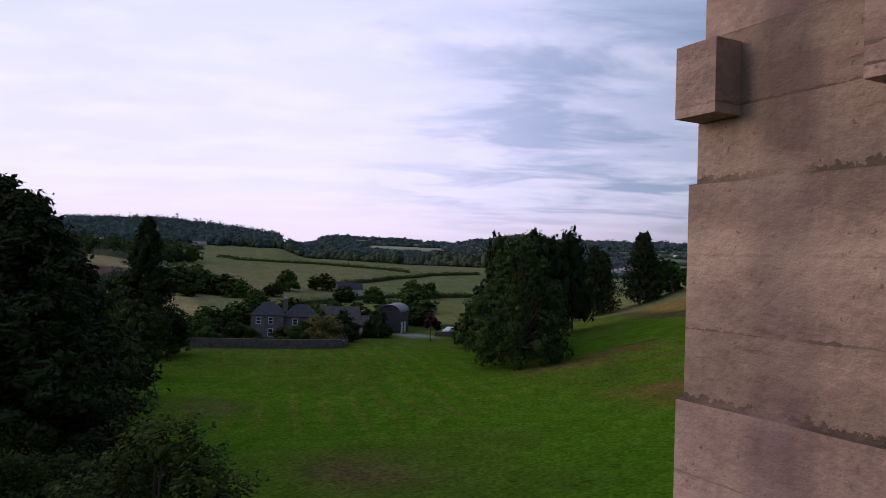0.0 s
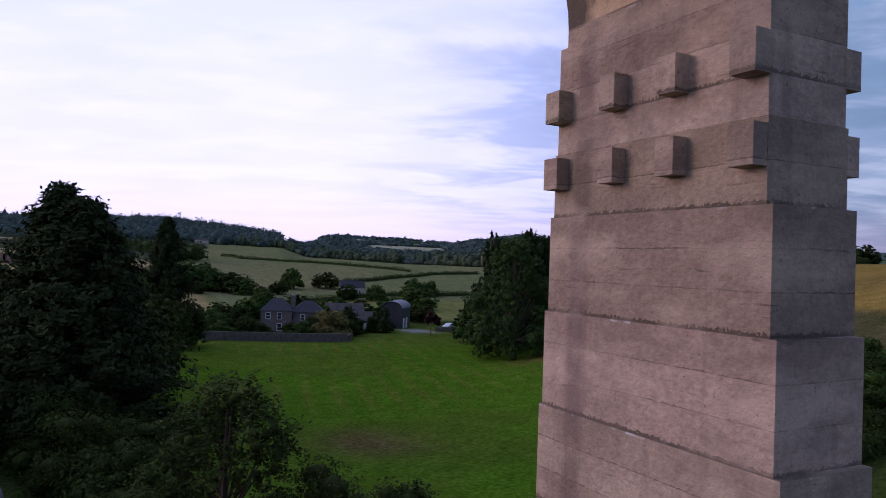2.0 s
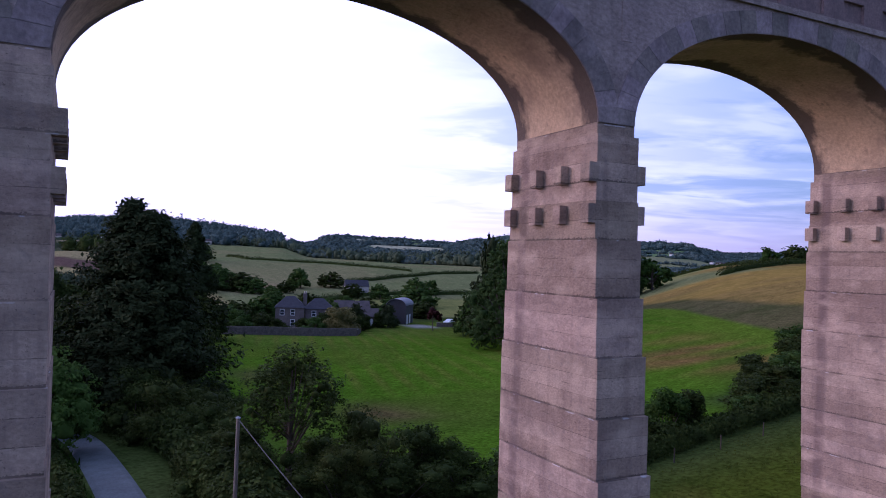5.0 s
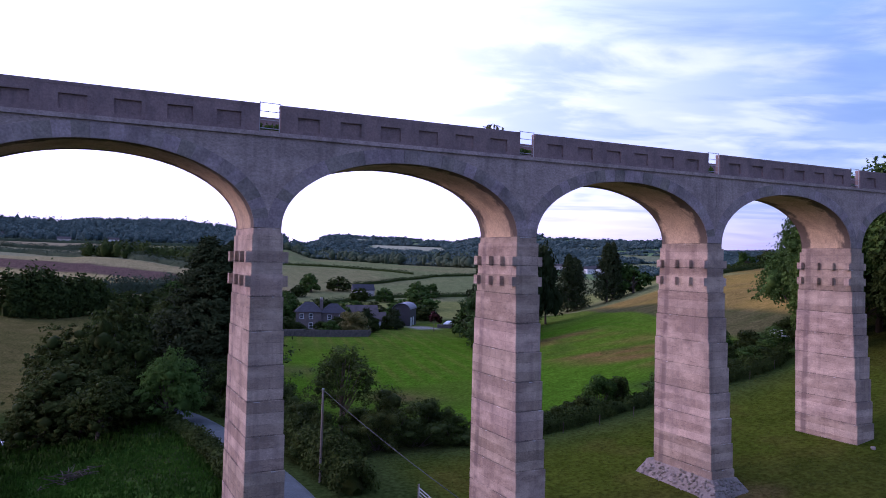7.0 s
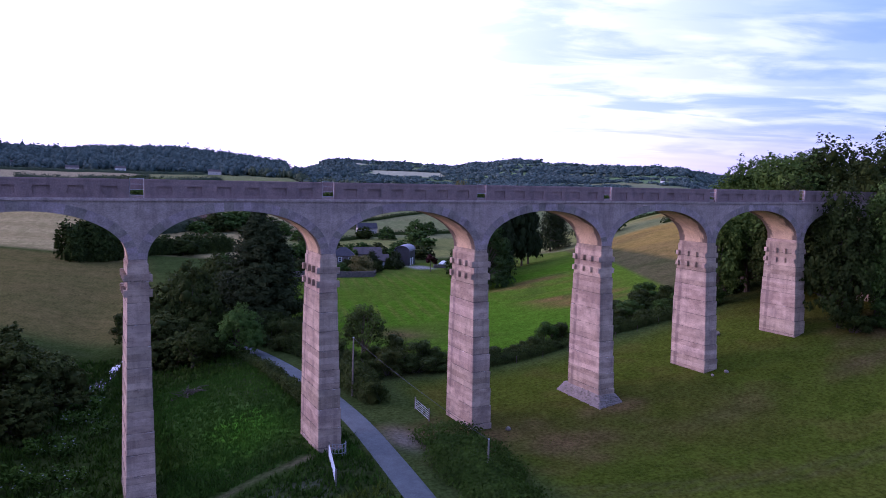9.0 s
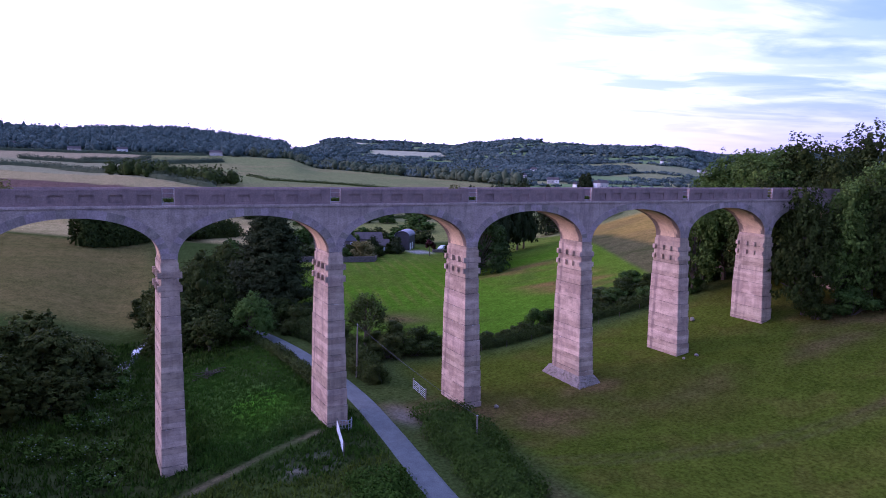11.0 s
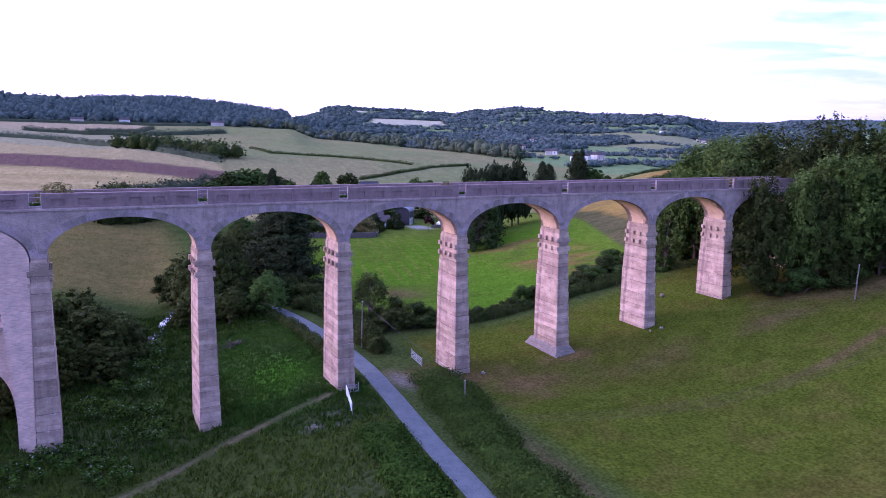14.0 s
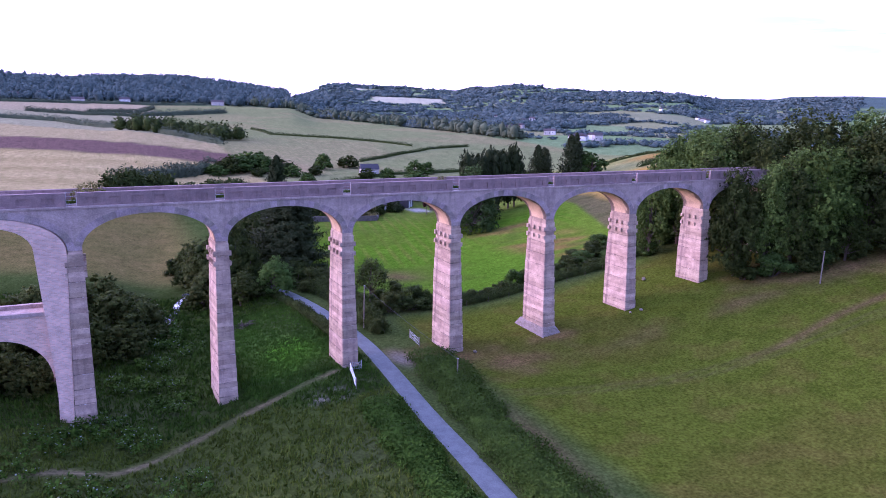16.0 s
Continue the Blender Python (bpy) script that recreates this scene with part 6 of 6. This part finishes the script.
# small white car in the yard
car = new("parked_car")
car.matrix_basis = pose(77.4, 159, ground_z(77.4, 159), 0, 0, 35)
bm = bmesh.new()
side = ((-2.0, 0.35), (-2.0, 0.8), (-1.85, 0.95), (-0.95, 1.02), (-0.35, 1.48), (0.95, 1.52), (1.75, 1.0), (2.0, 0.85), (2.0, 0.35))
rows_ = [[bm.verts.new((px, yy * (0.84 if pz > 1.2 else 1.0), pz)) for px, pz in side] for yy in (-0.85, 0.85)]
for i in range(len(side)):
    j = (i + 1) % len(side)
    bm.faces.new((rows_[0][i], rows_[0][j], rows_[1][j], rows_[1][i]))
bm.faces.new(rows_[0])
bm.faces.new(rows_[1][::-1])
body_ = part("body", bm, WHITE_PAINT, car, "white painted body", bevel=0.05)
for yy in (-0.83, 0.83):
    part("side_window", boxed(-0.5, 1.0, yy - 0.03, yy + 0.03, 1.05, 1.36), PANE, body_)
for px in (-1.25, 1.25):
    for yy in (-0.78, 0.78):
        bm = bmesh.new()
        rod(bm, (px, yy - 0.1, 0.32), (px, yy + 0.1, 0.32), 0.32, 12)
        part("wheel", bm, TIN_BLACK, car, "black tyre")
tagged(car, "small white car parked in the farmyard", "car")

# garden walls, pieced from coursed stone runs


def stone_wall(pts, tall, thick=0.45):
    for (xa, ya), (xb, yb) in zip(pts, pts[1:]):
        n = max(2, int(math.hypot(xb - xa, yb - ya) / 3))
        bm = bmesh.new()
        dx, dy = xb - xa, yb - ya
        ln_ = math.hypot(dx, dy)
        nx, ny = -dy / ln_ * thick / 2, dx / ln_ * thick / 2
        ring = []
        for i in range(n + 1):
            x, y = xa + dx * i / n, ya + dy * i / n
            z = ground_z(x, y)
            top = z + tall + 0.05 * math.sin(3 * i)
            ring.append([bm.verts.new(p) for p in ((x + nx, y + ny, z - 0.4), (x + nx, y + ny, top), (x - nx, y - ny, top), (x - nx, y - ny, z - 0.4))])
        for r0, r1 in zip(ring, ring[1:]):
            for j in range(3):
                bm.faces.new((r0[j], r0[j + 1], r1[j + 1], r1[j]))
        bm.faces.new(ring[0])
        bm.faces.new(ring[-1][::-1])
        tagged(part("garden_wall", bm, WALL_STONE), "weathered grey stone garden wall", "wall", "garden walls")


stone_wall([(2, 138.5), (14, 138.0), (30, 136.5), (42.0, 136.6)], 1.7)
stone_wall([(42.2, 136.9), (45.5, 143.5)], 1.3)
stone_wall([(70, 152), (82, 147)], 1.1)

# ------------------------------------------------------------------ far houses and mast
far_spots = [(*from_polar(az_, d_), w_, 12, mt_) for az_, d_, w_, mt_ in ((3.7, 1126, 17, RENDER_WHITE), (0.7, 1120, 20, RENDER_CREAM), (10.0, 1124, 22, RENDER_CREAM), (-3.2, 1180, 20, RENDER_CREAM), (-1.4, 1205, 17, RENDER_CREAM))]
for px, py, ww, dd, mt in far_spots:
    building(px, py, -6, ww * 0.8, 8, 4.5, 3.0, mt, ROOF_GREY, "far pale house below the ridge wood", False, ((-2.5, 1.2, 1.2, 1.4), (2.5, 1.2, 1.2, 1.4)))
r_ = np.random.RandomState(77)
for i, (az_, d_) in enumerate(VILLAGE):
    px, py = from_polar(az_, d_)
    building(px, py, r_.uniform(-50, 50), r_.uniform(6.5, 9), 5.5, r_.uniform(3.4, 4.6), 2.4, (RENDER_WHITE, RENDER_CREAM, RENDER_WHITE)[i % 3], ROOF_GREY, "far village house among valley trees", False, ((-2.0, 1.2, 1.2, 1.4), (2.0, 1.2, 1.2, 1.4)), sink=2.5)
mast = new("lattice_mast")
mx_, my_ = from_polar(8.1, 1550)
mz_ = ground_z(mx_, my_)
for i in range(4):
    bm = bmesh.new()
    sx, sy = ((-1, -1), (1, -1), (1, 1), (-1, 1))[i]
    rod(bm, (mx_ + sx * 2.5, my_ + sy * 2.5, mz_), (mx_ + sx * 0.5, my_ + sy * 0.5, mz_ + 24), 0.22, 4)
    part("leg", bm, GALVANISED, mast)
for h in (12, 16, 20, 23.5):
    part("crossarm", boxed(mx_ - 3.5, mx_ + 3.5, my_ - 0.2, my_ + 0.2, mz_ + h, mz_ + h + 0.4), GALVANISED, mast)
tagged(mast, "far grey lattice mast on the wooded ridge", "mast")

# ------------------------------------------------------------------ rough growth on the ground


def herbage(name, count, area, keep, size, tall, mat, label, seed, blades=4):
    """Tufts of upright leaves strewn over a stretch of ground."""
    g = np.random.RandomState(seed)
    x, y = g.uniform(area[0], area[1], count), g.uniform(area[2], area[3], count)
    ok = keep(x, y)
    x, y = x[ok], y[ok]
    n = len(x)
    x, y = np.repeat(x, blades) + g.normal(0, size * 0.8, n * blades), np.repeat(y, blades) + g.normal(0, size * 0.8, n * blades)
    z = height(x, y)
    h = tall * g.uniform(0.5, 1.3, n * blades)
    lean = g.normal(0, 0.35, (n * blades, 2)) * h[:, None]
    az = g.uniform(0, math.tau, n * blades)
    wx, wy = np.cos(az) * size * 0.35, np.sin(az) * size * 0.35
    p = np.stack([np.stack([x - wx, y - wy, z - 0.03], 1), np.stack([x + wx, y + wy, z - 0.03], 1), np.stack([x + lean[:, 0], y + lean[:, 1], z + h], 1)], 1).reshape(-1, 3)
    me = bpy.data.meshes.new(name)
    k = n * blades
    me.vertices.add(3 * k)
    me.vertices.foreach_set("co", p.astype(np.float32).ravel())
    me.loops.add(3 * k)
    me.loops.foreach_set("vertex_index", np.arange(3 * k, dtype=np.int32))
    me.polygons.add(k)
    me.polygons.foreach_set("loop_start", np.arange(0, 3 * k, 3, dtype=np.int32))
    me.update(calc_edges=True)
    me.materials.append(mat)
    return tagged(new(name, me), label, "grass", kind="stuff")


def off_lane(x, y):
    return np.abs(x - np.interp(y, lane_y, lane_x)) > 1.9


def off_path(x, y):
    py_ = path_y(x)
    return (np.abs(y - py_) > 1.0) | (x > -19)


def patchy(x, y, s, cut):
    return np.sin(x / s + 1.7 * np.sin(y / (1.4 * s))) + np.cos(y / (0.8 * s) + 1.1 * np.sin(x / (1.2 * s))) > cut


def front_bank(x, y):
    return y + 0.25 * (x + 30) < -9 + 2.0 * np.sin(x / 3.0)


def rough_ground(x, y):
    return off_lane(x, y) & off_path(x, y) & ~((x > -30) & (x < -17) & (y > 0) & (y < 32)) & (y > -52 + 8 * np.sin(x / 5.0) * np.cos(x / 2.3)) & (x > -72 + 7 * np.sin(y / 6.0))


herbage("rough_grass", 26000, (-80, -14, -60, 64), lambda x, y: rough_ground(x, y) & ~front_bank(x, y), 0.30, 0.55, WEED, "long rough grass and nettles on the valley floor", 1)
herbage("rough_grass", 26000, (-80, -14, -60, 64), lambda x, y: rough_ground(x, y) & front_bank(x, y), 0.26, 0.50, FRONT_GRASS, "long dry grass on the bank beside the lane", 5)
herbage("rough_grass", 9000, (-32, -14.5, -4, 34), lambda x, y: off_lane(x, y) & off_path(x, y), 0.18, 0.26, LUSH, "lush bright grass beside the lane", 2)
herbage("pasture_grass", 18000, (-2, 75, -70, 24), lambda x, y: x > -2 - 0.14 * (y + 20), 0.14, 0.10, BLADE, "short tufted grass of the sloping pasture", 3, 3)


def cow_parsley(seed, clumps):
    g = np.random.RandomState(seed)
    c, o, s, fl = [], [], [], []
    for x0, y0, r0, n in clumps:
        a_, d_ = g.uniform(0, math.tau, n), 0.8 * r0 * np.sqrt(g.rand(n))
        x, y = x0 + np.cos(a_) * d_, y0 + np.sin(a_) * d_
        ok = patchy(x, y, 0.55, 0.15)
        x, y = x[ok], y[ok]
        h = g.uniform(0.2, 1.4, len(x))
        c.append(np.stack([x, y, height(x, y) + h], 1))
    p = np.concatenate(c)
    up_ = np.tile([0, 0, 1.0], (len(p), 1))
    lv = leaves("waterside_herbs", p, up_, np.full(len(p), 0.30), g, WEED, tilt=0.5)
    tagged(lv, "grey-green waterside herbs in dense clumps", "herbs", kind="stuff")
    q = p[g.rand(len(p)) < 0.14] + np.array([0, 0, 0.18])
    ub = leaves("flower_heads", q, np.tile([0, 0, 1.0], (len(q), 1)), np.full(len(q), 0.17), g, UMBEL, tilt=0.25, long=1.0)
    tagged(ub, "pale umbels flowering above the herbs", "flowers", kind="stuff")


cow_parsley(8, [(-50, -4, 4.5, 1800), (-46, -8, 3.5, 1100), (-55, -8, 4, 1200), (-46, 10, 4, 1000), (-42, 18, 3.5, 900), (-41, 2, 4, 900), (-39, 28, 3, 760), (-38, 34, 3, 760), (-37, 40, 2.5, 520), (-52, -20, 5, 1000), (-43, -21, 4, 700), (-60, -14, 5, 1000), (-41, 9, 3, 600), (-36, 22, 3, 500)])
# heap of cut branches on the grass
brush = bmesh.new()
g = np.random.RandomState(3)
for i in range(46):
    a_, e_ = g.uniform(0, math.tau), g.uniform(-0.1, 0.7)
    x, y = -26.2 + g.normal(0, 0.9), 27.0 + g.normal(0, 0.7)
    z = ground_z(x, y) + g.uniform(0.1, 0.7)
    l_ = g.uniform(0.7, 1.8)
    rod(brush, (x, y, z), (x + math.cos(a_) * l_, y + math.sin(a_) * l_, z + e_ * l_ * 0.6), 0.05, 5, 0.012)
tagged(part("brushwood_heap", brush, BARK), "heap of cut brown branches on the grass", "brushwood")
# posts of the meadow fence
for i in range(11):
    x = 9 + i * 4.6
    y = 19.6 + 0.0012 * (x - 25) ** 2
    bm = bmesh.new()
    rod(bm, (x, y, ground_z(x, y) - 0.3), (x + 0.03, y, ground_z(x, y) + 1.05), 0.05, 6, 0.045)
    tagged(part("fence_post", bm, BARK), "slim weathered timber fence post in grass", "fence post", "meadow fence posts")
